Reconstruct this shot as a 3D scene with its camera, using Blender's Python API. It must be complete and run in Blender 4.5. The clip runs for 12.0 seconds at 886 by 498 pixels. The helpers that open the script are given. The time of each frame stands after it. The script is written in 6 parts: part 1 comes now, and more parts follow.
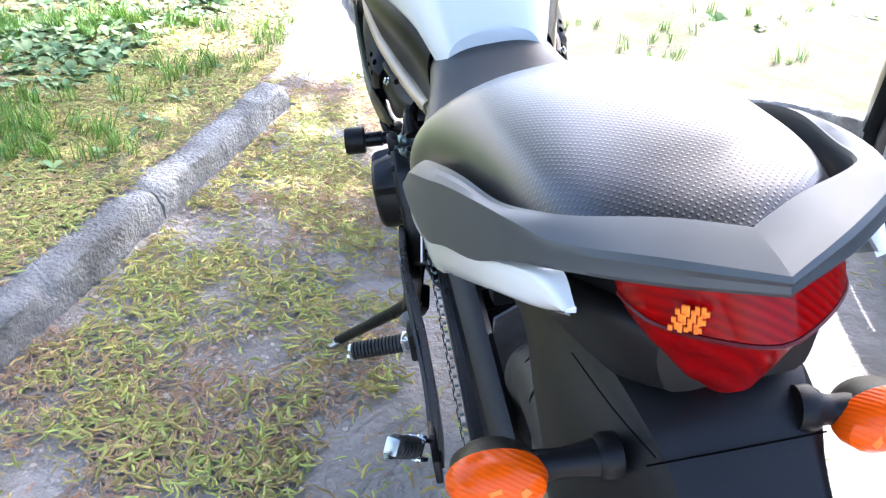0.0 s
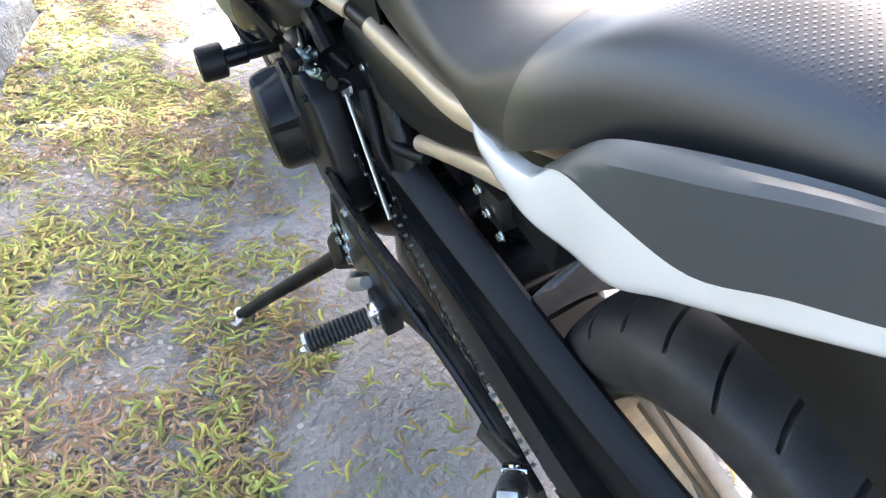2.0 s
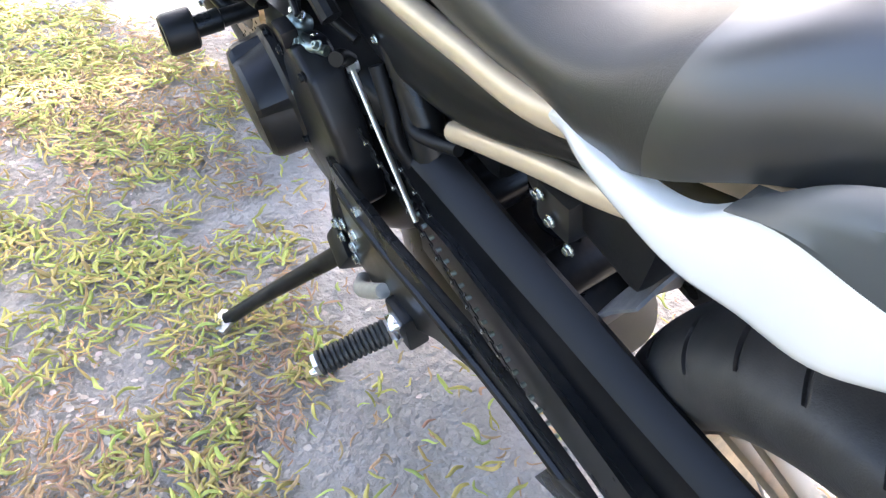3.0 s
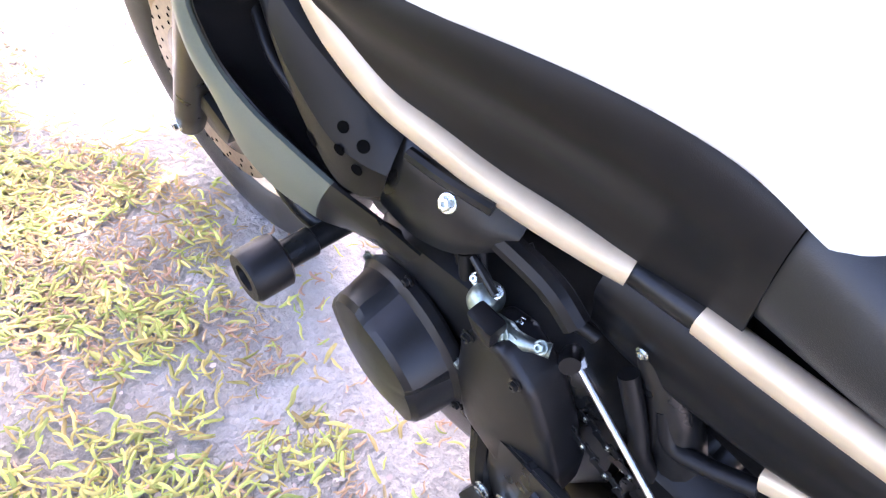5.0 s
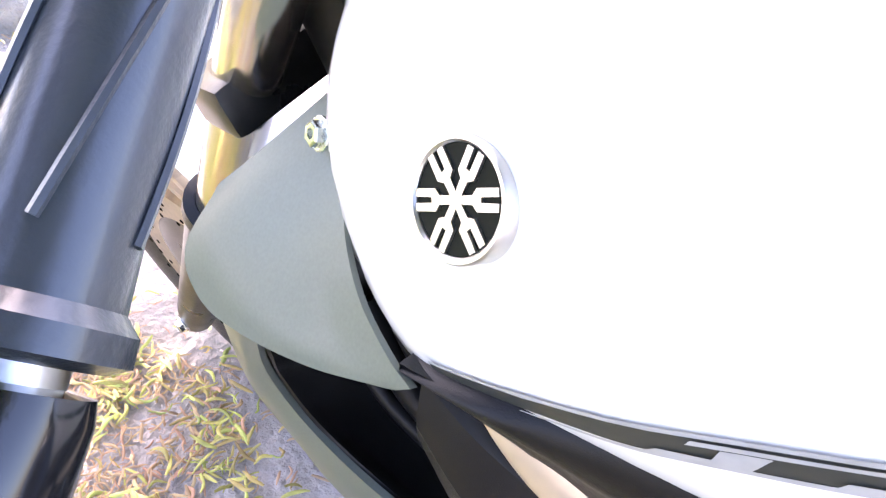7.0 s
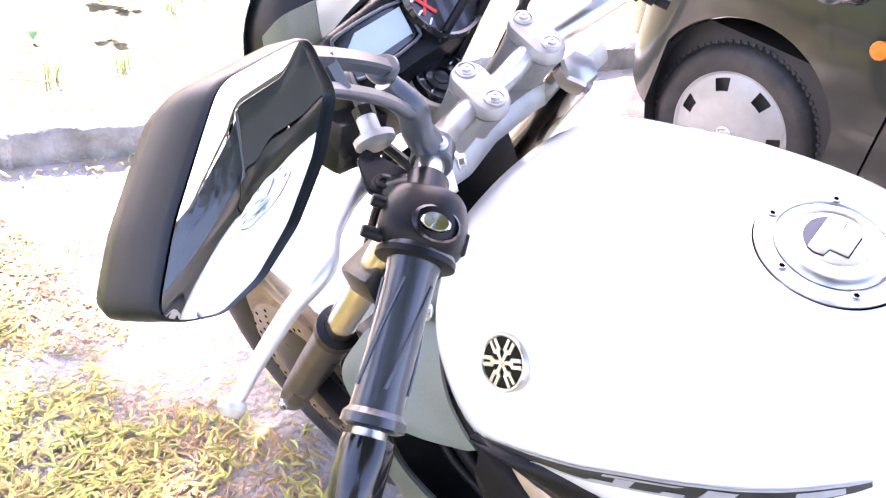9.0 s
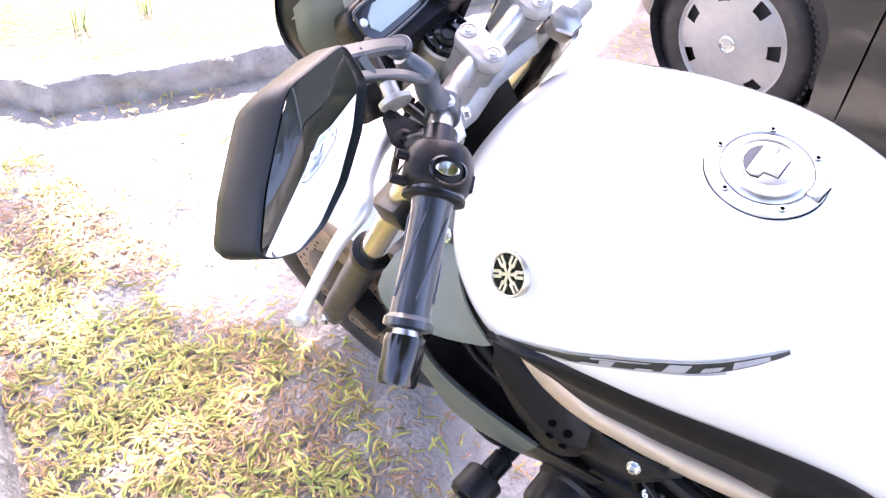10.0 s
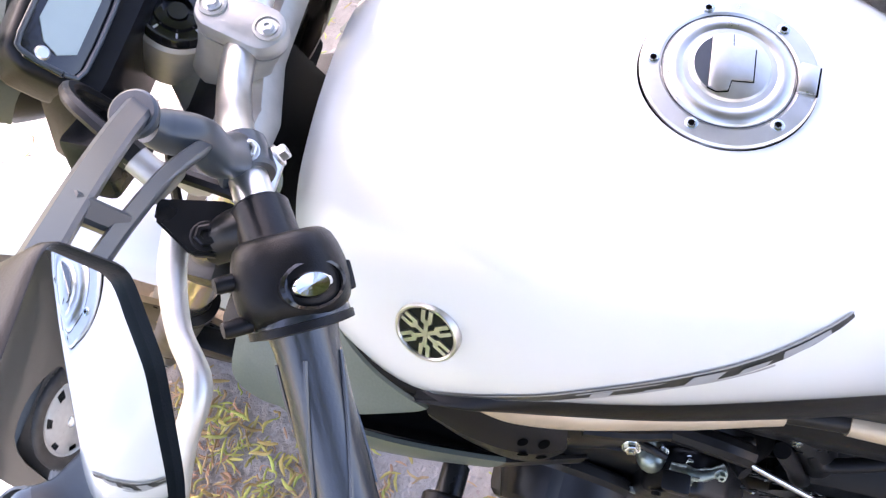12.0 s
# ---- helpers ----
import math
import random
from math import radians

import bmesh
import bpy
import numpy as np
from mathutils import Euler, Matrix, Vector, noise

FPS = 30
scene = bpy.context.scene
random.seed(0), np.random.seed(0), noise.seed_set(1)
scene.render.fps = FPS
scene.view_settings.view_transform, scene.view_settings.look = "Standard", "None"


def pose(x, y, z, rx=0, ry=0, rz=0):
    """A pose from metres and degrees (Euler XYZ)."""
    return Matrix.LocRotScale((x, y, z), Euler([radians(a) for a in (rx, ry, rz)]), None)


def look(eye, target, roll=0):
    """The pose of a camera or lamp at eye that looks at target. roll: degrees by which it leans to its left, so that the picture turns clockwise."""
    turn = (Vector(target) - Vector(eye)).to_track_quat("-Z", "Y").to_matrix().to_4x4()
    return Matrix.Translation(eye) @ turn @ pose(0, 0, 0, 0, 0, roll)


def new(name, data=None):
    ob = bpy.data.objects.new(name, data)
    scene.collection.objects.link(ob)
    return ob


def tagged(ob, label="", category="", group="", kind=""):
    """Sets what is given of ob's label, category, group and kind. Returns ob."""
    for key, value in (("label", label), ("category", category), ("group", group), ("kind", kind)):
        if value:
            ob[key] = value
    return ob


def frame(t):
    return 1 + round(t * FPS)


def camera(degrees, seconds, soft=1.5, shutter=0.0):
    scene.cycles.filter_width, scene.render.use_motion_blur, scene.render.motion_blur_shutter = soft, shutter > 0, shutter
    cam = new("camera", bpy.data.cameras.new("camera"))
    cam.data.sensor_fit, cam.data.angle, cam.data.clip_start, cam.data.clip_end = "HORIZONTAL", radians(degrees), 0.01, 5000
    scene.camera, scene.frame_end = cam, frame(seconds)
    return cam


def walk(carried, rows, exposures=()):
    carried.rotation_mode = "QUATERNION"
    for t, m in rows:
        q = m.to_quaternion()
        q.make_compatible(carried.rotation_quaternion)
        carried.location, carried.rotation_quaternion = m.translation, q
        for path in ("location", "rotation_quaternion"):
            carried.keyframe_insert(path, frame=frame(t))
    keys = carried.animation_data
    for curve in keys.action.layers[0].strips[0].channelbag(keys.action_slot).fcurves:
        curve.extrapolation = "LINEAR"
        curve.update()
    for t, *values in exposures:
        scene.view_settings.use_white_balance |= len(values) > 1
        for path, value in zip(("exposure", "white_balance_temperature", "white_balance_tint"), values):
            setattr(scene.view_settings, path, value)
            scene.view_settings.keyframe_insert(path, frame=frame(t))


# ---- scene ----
cam = camera(58.7, 12.0, soft=1.3)
PATH = [
    (0, (-0.43, -0.607, 1.136), (-0.13, 1.081, 0.107), 6.0),
    (0.5, (-0.466, -0.447, 1.117), (-0.095, 1.178, 0.011), 5.0),
    (1, (-0.527, -0.339, 1.102), (0.02, 1.227, -0.015), 6.1),
    (1.5, (-0.591, -0.259, 1.093), (0.161, 1.17, -0.087), 5.6),
    (2, (-0.627, -0.218, 1.054), (0.187, 1.092, -0.22), 6.0),
    (2.5, (-0.632, -0.16, 1.005), (0.204, 1.061, -0.341), 6.0),
    (3, (-0.618, -0.031, 0.996), (0.25, 1.14, -0.374), 6.7),
    (3.5, (-0.589, 0.134, 0.995), (0.328, 1.277, -0.367), 8.8),
    (3.7, (-0.586, 0.183, 0.995), (0.325, 1.361, -0.34), 8.3),
    (5.3, (-0.684, 0.578, 1.038), (0.481, 1.4, -0.365), 13.6),
    (5.5, (-0.663, 0.619, 1.028), (0.481, 1.442, -0.391), 12.2),
    (6, (-0.603, 0.735, 1.016), (0.572, 1.522, -0.398), 12.6),
    (6.5, (-0.569, 0.795, 1.034), (0.639, 1.574, -0.356), 11.6),
    (7, (-0.548, 0.848, 1.053), (0.665, 1.639, -0.326), 9.1),
    (7.2, (-0.541, 0.863, 1.058), (0.68, 1.646, -0.319), 8.7),
    (8.8, (-0.716, 0.764, 1.287), (0.54, 1.689, 0.035), 7.2),
    (9, (-0.75, 0.749, 1.324), (0.502, 1.689, 0.08), 7.8),
    (9.5, (-0.812, 0.704, 1.396), (0.368, 1.653, 0.089), 5.1),
    (10, (-0.826, 0.685, 1.432), (0.288, 1.563, 0.021), 3.9),
    (10.5, (-0.776, 0.74, 1.405), (0.31, 1.561, -0.06), 1.1),
    (11, (-0.69, 0.817, 1.367), (0.356, 1.508, -0.191), -0.3),
    (11.5, (-0.649, 0.853, 1.345), (0.369, 1.464, -0.264), -3.0),
    (12, (-0.612, 0.878, 1.343), (0.488, 1.195, -0.297), -2.5),
]
EXPOSURES = [(0.0, 2.24, 5750, 17), (1.0, 2.16, 5750, 17), (1.5, 2.25, 5850, 15), (2.5, 2.76, 6350, 17), (3.5, 2.94, 6150, 20), (5.5, 3.40, 6150, 34), (6.5, 3.28, 6200, 33), (7.0, 3.17, 6400, 33), (9.5, 2.84, 6450, 36), (10.5, 2.70, 6400, 34), (12.0, 2.46, 6550, 30)]
walk(cam, [(t, look(eye, target, roll)) for t, eye, target, roll in PATH], EXPOSURES)

# ---- light: clear sky, sun from the right and ahead ----
SUN_DIR = Vector((0.36, 0.62, 0.70)).normalized()
world = bpy.data.worlds.new("sky")
scene.world = world
world.use_nodes = True
wn = world.node_tree.nodes
sky = wn.new("ShaderNodeTexSky")
sky.sky_type = 'NISHITA'
sky.sun_disc = False
sky.sun_elevation = math.asin(SUN_DIR.z)
sky.sun_rotation = math.atan2(SUN_DIR.x, SUN_DIR.y)
sky.air_density = 1.2
sky.dust_density = 3.0
wn["Background"].inputs["Strength"].default_value = 0.15
world.node_tree.links.new(sky.outputs["Color"], wn["Background"].inputs["Color"])
sun_data = bpy.data.lights.new("sun", 'SUN')
sun_data.energy = 5.0
sun_data.angle = radians(0.6)
sun_data.color = (1.0, 0.97, 0.92)
sun = new("sun", sun_data)
sun.matrix_world = look(SUN_DIR * 30, (0, 0, 0))


# ---- materials ----
def mat(name, color, rough=0.5, metal=0.0, coat=0.0, vary=0.15, scale=30.0, bump=0.0, bump_scale=400.0,
        transmission=0.0, ior=1.45, per_island=0.0, spots=None, spot_scale=4.0, rough_vary=0.1, coords="Object", coat_rough=0.06):
    m = bpy.data.materials.new(name)
    m.use_nodes = True
    n, l = m.node_tree.nodes, m.node_tree.links
    p = n["Principled BSDF"]
    p.inputs["Roughness"].default_value = rough
    p.inputs["Metallic"].default_value = metal
    p.inputs["Coat Weight"].default_value = coat
    p.inputs["Coat Roughness"].default_value = coat_rough
    p.inputs["Transmission Weight"].default_value = transmission
    p.inputs["IOR"].default_value = ior
    tc = n.new("ShaderNodeTexCoord")
    co = tc.outputs[coords]
    big = n.new("ShaderNodeTexNoise")
    big.inputs["Scale"].default_value = scale
    big.inputs["Detail"].default_value = 6.0
    l.new(co, big.inputs["Vector"])
    ramp = n.new("ShaderNodeMapRange")
    ramp.inputs["From Min"].default_value, ramp.inputs["From Max"].default_value = 0.3, 0.7
    ramp.inputs["To Min"].default_value, ramp.inputs["To Max"].default_value = 1 - vary, 1 + vary
    l.new(big.outputs["Fac"], ramp.inputs["Value"])
    hsv = n.new("ShaderNodeHueSaturation")
    hsv.inputs["Color"].default_value = (*color, 1)
    l.new(ramp.outputs["Result"], hsv.inputs["Value"])
    out = hsv.outputs["Color"]
    if spots:
        sp = n.new("ShaderNodeTexNoise")
        sp.inputs["Scale"].default_value = spot_scale
        sp.inputs["Detail"].default_value = 8.0
        sp.inputs["Roughness"].default_value = 0.65
        l.new(co, sp.inputs["Vector"])
        sr = n.new("ShaderNodeMapRange")
        sr.inputs["From Min"].default_value, sr.inputs["From Max"].default_value = 0.48, 0.62
        l.new(sp.outputs["Fac"], sr.inputs["Value"])
        mx = n.new("ShaderNodeMix")
        mx.data_type = 'RGBA'
        l.new(sr.outputs["Result"], mx.inputs["Factor"])
        l.new(out, mx.inputs["A"])
        mx.inputs["B"].default_value = (*spots, 1)
        out = mx.outputs["Result"]
    if per_island:
        geo = n.new("ShaderNodeNewGeometry")
        h2 = n.new("ShaderNodeHueSaturation")
        a = n.new("ShaderNodeMapRange")
        a.inputs["To Min"].default_value, a.inputs["To Max"].default_value = 0.5 - 0.08 * per_island, 0.5 + 0.06 * per_island
        l.new(geo.outputs["Random Per Island"], a.inputs["Value"])
        l.new(a.outputs["Result"], h2.inputs["Hue"])
        mul = n.new("ShaderNodeMath")
        mul.operation = 'MULTIPLY'
        mul.inputs[1].default_value = 7.31
        l.new(geo.outputs["Random Per Island"], mul.inputs[0])
        fr = n.new("ShaderNodeMath")
        fr.operation = 'FRACT'
        l.new(mul.outputs[0], fr.inputs[0])
        v = n.new("ShaderNodeMapRange")
        v.inputs["To Min"].default_value, v.inputs["To Max"].default_value = 1 - 0.5 * per_island, 1 + 0.45 * per_island
        l.new(fr.outputs[0], v.inputs["Value"])
        l.new(v.outputs["Result"], h2.inputs["Value"])
        l.new(out, h2.inputs["Color"])
        out = h2.outputs["Color"]
    l.new(out, p.inputs["Base Color"])
    if rough_vary:
        rr = n.new("ShaderNodeMapRange")
        rr.inputs["To Min"].default_value, rr.inputs["To Max"].default_value = max(0.0, rough - rough_vary), min(1.0, rough + rough_vary)
        l.new(big.outputs["Fac"], rr.inputs["Value"])
        l.new(rr.outputs["Result"], p.inputs["Roughness"])
    if bump:
        fine = n.new("ShaderNodeTexNoise")
        fine.inputs["Scale"].default_value = bump_scale
        fine.inputs["Detail"].default_value = 5.0
        l.new(co, fine.inputs["Vector"])
        b = n.new("ShaderNodeBump")
        b.inputs["Strength"].default_value = bump
        b.inputs["Distance"].default_value = 1.2 / bump_scale
        l.new(fine.outputs["Fac"], b.inputs["Height"])
        l.new(b.outputs["Normal"], p.inputs["Normal"])
    return m


M = {}
M["white_paint"] = mat("white_paint", (0.80, 0.82, 0.80), 0.30, coat=1.0, vary=0.02, scale=6, rough_vary=0.03)
M["silver"] = mat("grey_silver_paint", (0.122, 0.144, 0.121), 0.46, metal=0.35, coat=0.12, vary=0.06, scale=500, rough_vary=0.04)
M["rail_grey"] = mat("grab_rail_grey", (0.085, 0.094, 0.098), 0.40, metal=0.35, vary=0.06, scale=12, rough_vary=0.05)
M["seat"] = mat("seat_vinyl", (0.014, 0.0155, 0.017), 0.46, coat=0.4, coat_rough=0.34, vary=0.2, scale=20, bump=0.35, bump_scale=900)
M["seat"].node_tree.nodes["Principled BSDF"].inputs["Specular IOR Level"].default_value = 0.35
M["plastic"] = mat("black_plastic", (0.007, 0.007, 0.0075), 0.37, vary=0.25, scale=14, bump=0.2, bump_scale=1200)
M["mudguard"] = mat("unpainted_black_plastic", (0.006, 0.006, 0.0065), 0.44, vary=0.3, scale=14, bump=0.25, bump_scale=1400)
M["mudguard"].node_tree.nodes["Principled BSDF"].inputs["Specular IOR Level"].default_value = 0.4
M["cover"] = mat("engine_cover_black", (0.009, 0.009, 0.010), 0.34, vary=0.3, scale=20, bump=0.12, bump_scale=700)
M["satin"] = mat("satin_black_steel", (0.008, 0.0085, 0.009), 0.30, vary=0.3, scale=18, bump=0.06, bump_scale=500, spots=(0.022, 0.020, 0.018), spot_scale=9)
for _k, _v in (("plastic", 0.26), ("cover", 0.36), ("satin", 0.34)):
    M[_k].node_tree.nodes["Principled BSDF"].inputs["Specular IOR Level"].default_value = _v
M["rubber"] = mat("tyre_rubber", (0.024, 0.0235, 0.023), 0.47, vary=0.3, scale=25, bump=0.25, bump_scale=600, spots=(0.046, 0.043, 0.040), spot_scale=7)
M["badge_field"] = mat("badge_field_dark", (0.010, 0.012, 0.008), 0.6, vary=0.1)
M["badge_field"].node_tree.nodes["Principled BSDF"].inputs["Specular IOR Level"].default_value = 0.15
M["gloss_black"] = mat("gloss_black", (0.008, 0.008, 0.009), 0.16, coat=0.6, vary=0.1)
M["grip"] = mat("grip_rubber", (0.020, 0.026, 0.032), 0.34, coat=1.0, coat_rough=0.20, vary=0.2, bump=0.15, bump_scale=500)
M["alu"] = mat("aluminium", (0.66, 0.65, 0.62), 0.32, metal=1.0, vary=0.1, scale=60, bump=0.05, bump_scale=800)
M["lever"] = mat("bare_lever_alloy", (0.72, 0.71, 0.66), 0.46, metal=0.75, vary=0.08, scale=60, bump=0.05, bump_scale=800)
M["cast"] = mat("cast_beige_alloy", (0.45, 0.44, 0.40), 0.45, metal=0.6, vary=0.1, scale=80, bump=0.1, bump_scale=900)
M["chrome"] = mat("chrome", (0.80, 0.80, 0.80), 0.08, metal=1.0, vary=0.03, rough_vary=0.04)
M["zinc"] = mat("zinc_bolt", (0.62, 0.66, 0.64), 0.25, metal=1.0, vary=0.2, scale=200)
M["zinc_dull"] = mat("yellowed_zinc", (0.28, 0.33, 0.30), 0.36, metal=0.9, vary=0.35, scale=120, bump=0.1, bump_scale=600)
M["champagne"] = mat("champagne_frame_paint", (0.56, 0.45, 0.31), 0.38, metal=0.35, coat=0.2, vary=0.08, scale=40)
M["fork_gold"] = mat("polished_fork_tube", (0.70, 0.66, 0.58), 0.14, metal=1.0, vary=0.06, scale=40)
M["rim"] = mat("rim_champagne", (0.62, 0.51, 0.35), 0.34, metal=0.4, vary=0.08, scale=20, spots=(0.46, 0.38, 0.27), spot_scale=20)
M["disc"] = mat("brake_disc_steel", (0.55, 0.50, 0.42), 0.35, metal=0.9, vary=0.15, scale=90)
def ribbed_lens(name, color, scale, depth, dark=0.5, coat=0.5):
    """Coloured lens plastic with fine slanted optic ribs under a clear glossy face."""
    m = mat(name, color, 0.3, vary=0.12, scale=40, rough_vary=0.05, coat=coat, coat_rough=0.04)
    n, l = m.node_tree.nodes, m.node_tree.links
    p = n["Principled BSDF"]
    tc, w = n.new("ShaderNodeTexCoord"), n.new("ShaderNodeTexWave")
    w.wave_type, w.bands_direction = 'BANDS', 'DIAGONAL'
    w.inputs["Scale"].default_value = scale
    w.inputs["Distortion"].default_value = 1.6
    l.new(tc.outputs["Object"], w.inputs["Vector"])
    b = n.new("ShaderNodeBump")
    b.inputs["Strength"].default_value = depth
    b.inputs["Distance"].default_value = 0.002
    l.new(w.outputs["Fac"], b.inputs["Height"])
    l.new(b.outputs["Normal"], p.inputs["Normal"])
    p.inputs["Specular IOR Level"].default_value = 0.05
    mx = n.new("ShaderNodeMix")
    mx.data_type, mx.blend_type = 'RGBA', 'MULTIPLY'
    r = n.new("ShaderNodeMapRange")
    r.inputs["To Min"].default_value, r.inputs["To Max"].default_value = 1.0, 0.0
    l.new(w.outputs["Fac"], r.inputs["Value"])
    l.new(r.outputs["Result"], mx.inputs["Factor"])
    l.new(p.inputs["Base Color"].links[0].from_socket, mx.inputs["A"])
    mx.inputs["B"].default_value = (dark, dark, dark, 1)
    l.new(mx.outputs["Result"], p.inputs["Base Color"])
    return m


M["red"] = ribbed_lens("red_lens", (0.32, 0.0005, 0.0012), 62, 0.35, 0.66, 0.25)
M["red_solid"] = mat("red_reflector", (0.10, 0.001, 0.002), 0.35, vary=0.2, scale=60)
M["amber"] = ribbed_lens("amber_lens", (0.95, 0.11, 0.001), 110, 0.3, 0.92, 0.5)
M["amber_solid"] = mat("amber_reflector", (0.95, 0.22, 0.015), 0.3, vary=0.15, scale=60)
M["mirror"] = mat("mirror_glass", (0.90, 0.93, 0.92), 0.015, metal=1.0, vary=0.01, rough_vary=0.0)
# near-black for seams and for shade painted into gaps, sockets and holes
M["void"] = mat("gap_shade_black", (0.003, 0.003, 0.003), 0.7, vary=0.2)
M["void"].node_tree.nodes["Principled BSDF"].inputs["Specular IOR Level"].default_value = 0.0
# bright amber for glints painted onto the lamp lenses
M["amber_glint"] = mat("amber_glint_colour", (1.0, 0.22, 0.012), 0.3, vary=0.25, scale=200, coat=0.3)
M["stripe_grey"] = mat("stripe_grey", (0.34, 0.35, 0.35), 0.35, vary=0.1, scale=80)
M["stripe_dark"] = mat("stripe_dark_grey", (0.030, 0.034, 0.032), 0.35, vary=0.1, scale=80)
M["hugger"] = mat("dusty_grey_plastic", (0.075, 0.085, 0.100), 0.5, vary=0.35, scale=26, bump=0.2, bump_scale=500, spots=(0.14, 0.14, 0.145), spot_scale=14)
M["arm"] = mat("mirror_arm_grey", (0.042, 0.052, 0.060), 0.32, vary=0.08, coat=0.3, coat_rough=0.2)
M["shell"] = mat("mirror_shell_plastic", (0.008, 0.011, 0.013), 0.34, vary=0.2, scale=14, bump=0.15, bump_scale=1200)
M["shell"].node_tree.nodes["Principled BSDF"].inputs["Specular IOR Level"].default_value = 0.28
M["lcd"] = mat("lcd_panel", (0.36, 0.43, 0.39), 0.22, vary=0.05, coat=0.8)
M["dial"] = mat("dial_face", (0.03, 0.032, 0.034), 0.2, vary=0.1, coat=0.8)
M["needle"] = mat("needle_red", (0.75, 0.05, 0.04), 0.4, vary=0.05)
M["white_plastic"] = mat("white_plastic", (0.75, 0.75, 0.72), 0.4, vary=0.05)
M["car_paint"] = mat("dark_car_paint", (0.008, 0.013, 0.010), 0.30, metal=0.0, coat=0.8, vary=0.1, scale=5, rough_vary=0.05)
M["car_glass"] = mat("car_glass", (0.03, 0.035, 0.035), 0.04, coat=1.0, vary=0.02, rough_vary=0.01)
M["hubcap"] = mat("hubcap_silver", (0.70, 0.70, 0.68), 0.35, metal=0.4, vary=0.06, scale=30)
M["car_trim"] = mat("car_black_trim", (0.02, 0.02, 0.02), 0.6, vary=0.2)
M["kerb"] = mat("kerb_concrete", (0.33, 0.325, 0.31), 0.92, vary=0.28, scale=16, bump=1.0, bump_scale=90, spots=(0.21, 0.205, 0.19), spot_scale=6)
M["bark"] = mat("tree_bark", (0.12, 0.09, 0.06), 0.9, vary=0.4, scale=12, bump=0.8, bump_scale=60)
M["leaf"] = mat("tree_leaf", (0.07, 0.11, 0.025), 0.55, vary=0.2, per_island=0.7)
M["litter"] = mat("fallen_catkins", (0.50, 0.48, 0.12), 0.6, vary=0.2, scale=60, per_island=0.75)
M["litter_brown"] = mat("dry_brown_bits", (0.48, 0.32, 0.17), 0.75, vary=0.25, scale=60, per_island=0.35)
M["petal"] = mat("pale_petals", (0.52, 0.44, 0.37), 0.6, vary=0.1, per_island=0.4)
M["grass"] = mat("grass_blades", (0.23, 0.38, 0.07), 0.5, vary=0.2, scale=20, per_island=0.6)
M["weed"] = mat("weed_leaves", (0.27, 0.40, 0.15), 0.5, vary=0.2, scale=30, per_island=0.6)


def dotted_vinyl():
    """Seat cover with rows of small raised dots about 6 mm apart."""
    m = mat("dotted_seat_vinyl", (0.016, 0.018, 0.020), 0.42, coat=1.0, coat_rough=0.30, vary=0.15, scale=20)
    n, l = m.node_tree.nodes, m.node_tree.links
    p = n["Principled BSDF"]
    tc = n.new("ShaderNodeTexCoord")
    sep = n.new("ShaderNodeSeparateXYZ")
    l.new(tc.outputs["Object"], sep.inputs[0])

    def op(kind, a, b=None):
        q = n.new("ShaderNodeMath")
        q.operation = kind
        for i, v in enumerate((a, b)):
            if v is None:
                continue
            if isinstance(v, (int, float)):
                q.inputs[i].default_value = v
            else:
                l.new(v, q.inputs[i])
        return q.outputs[0]
    k = 2 * math.pi / 0.0042
    cx = op('COSINE', op('MULTIPLY', op('ADD', sep.outputs["X"], sep.outputs["Y"]), k * 0.75))
    cy = op('COSINE', op('MULTIPLY', op('SUBTRACT', sep.outputs["X"], sep.outputs["Y"]), k * 0.75))
    h = op('MAXIMUM', op('SUBTRACT', op('MULTIPLY', op('ADD', cx, cy), 0.5), 0.35), 0.0)
    edge = op('SUBTRACT', 1.0, op('MULTIPLY', op('MAXIMUM', op('SUBTRACT', op('ABSOLUTE', op('SUBTRACT', sep.outputs["X"], 0.012)), 0.088), 0.0), 70.0))
    h = op('MULTIPLY', h, op('MAXIMUM', edge, 0.0))
    b = n.new("ShaderNodeBump")
    b.inputs["Strength"].default_value = 0.6
    b.inputs["Distance"].default_value = 0.0006
    l.new(h, b.inputs["Height"])
    l.new(b.outputs["Normal"], p.inputs["Normal"])
    l.new(b.outputs["Normal"], p.inputs["Coat Normal"])
    return m


M["dots"] = dotted_vinyl()


def ground_mat():
    """Packed grey-brown earth with lighter dust, damp patches and grit."""
    m = mat("packed_earth", (0.42, 0.385, 0.345), 0.95, vary=0.18, scale=9, bump=0.8, bump_scale=70,
            spots=(0.30, 0.262, 0.222), spot_scale=2.2, rough_vary=0.04)
    return m


M["ground"] = ground_mat()
M["lawn_soil"] = mat("lawn_soil", (0.17, 0.145, 0.085), 0.95, vary=0.3, scale=7, bump=0.9, bump_scale=60, spots=(0.11, 0.13, 0.04), spot_scale=3)


# ---- modelling helpers ----
PLACE = [Matrix.Identity(4)]


def place(x=0.0, y=0.0, z=0.0, wide=1.0):
    """Where the following group of parts sits in its thing: a move, and a widening about the middle."""
    PLACE[0] = pose(x, y, z) @ Matrix.Diagonal((wide, 1, 1, 1))


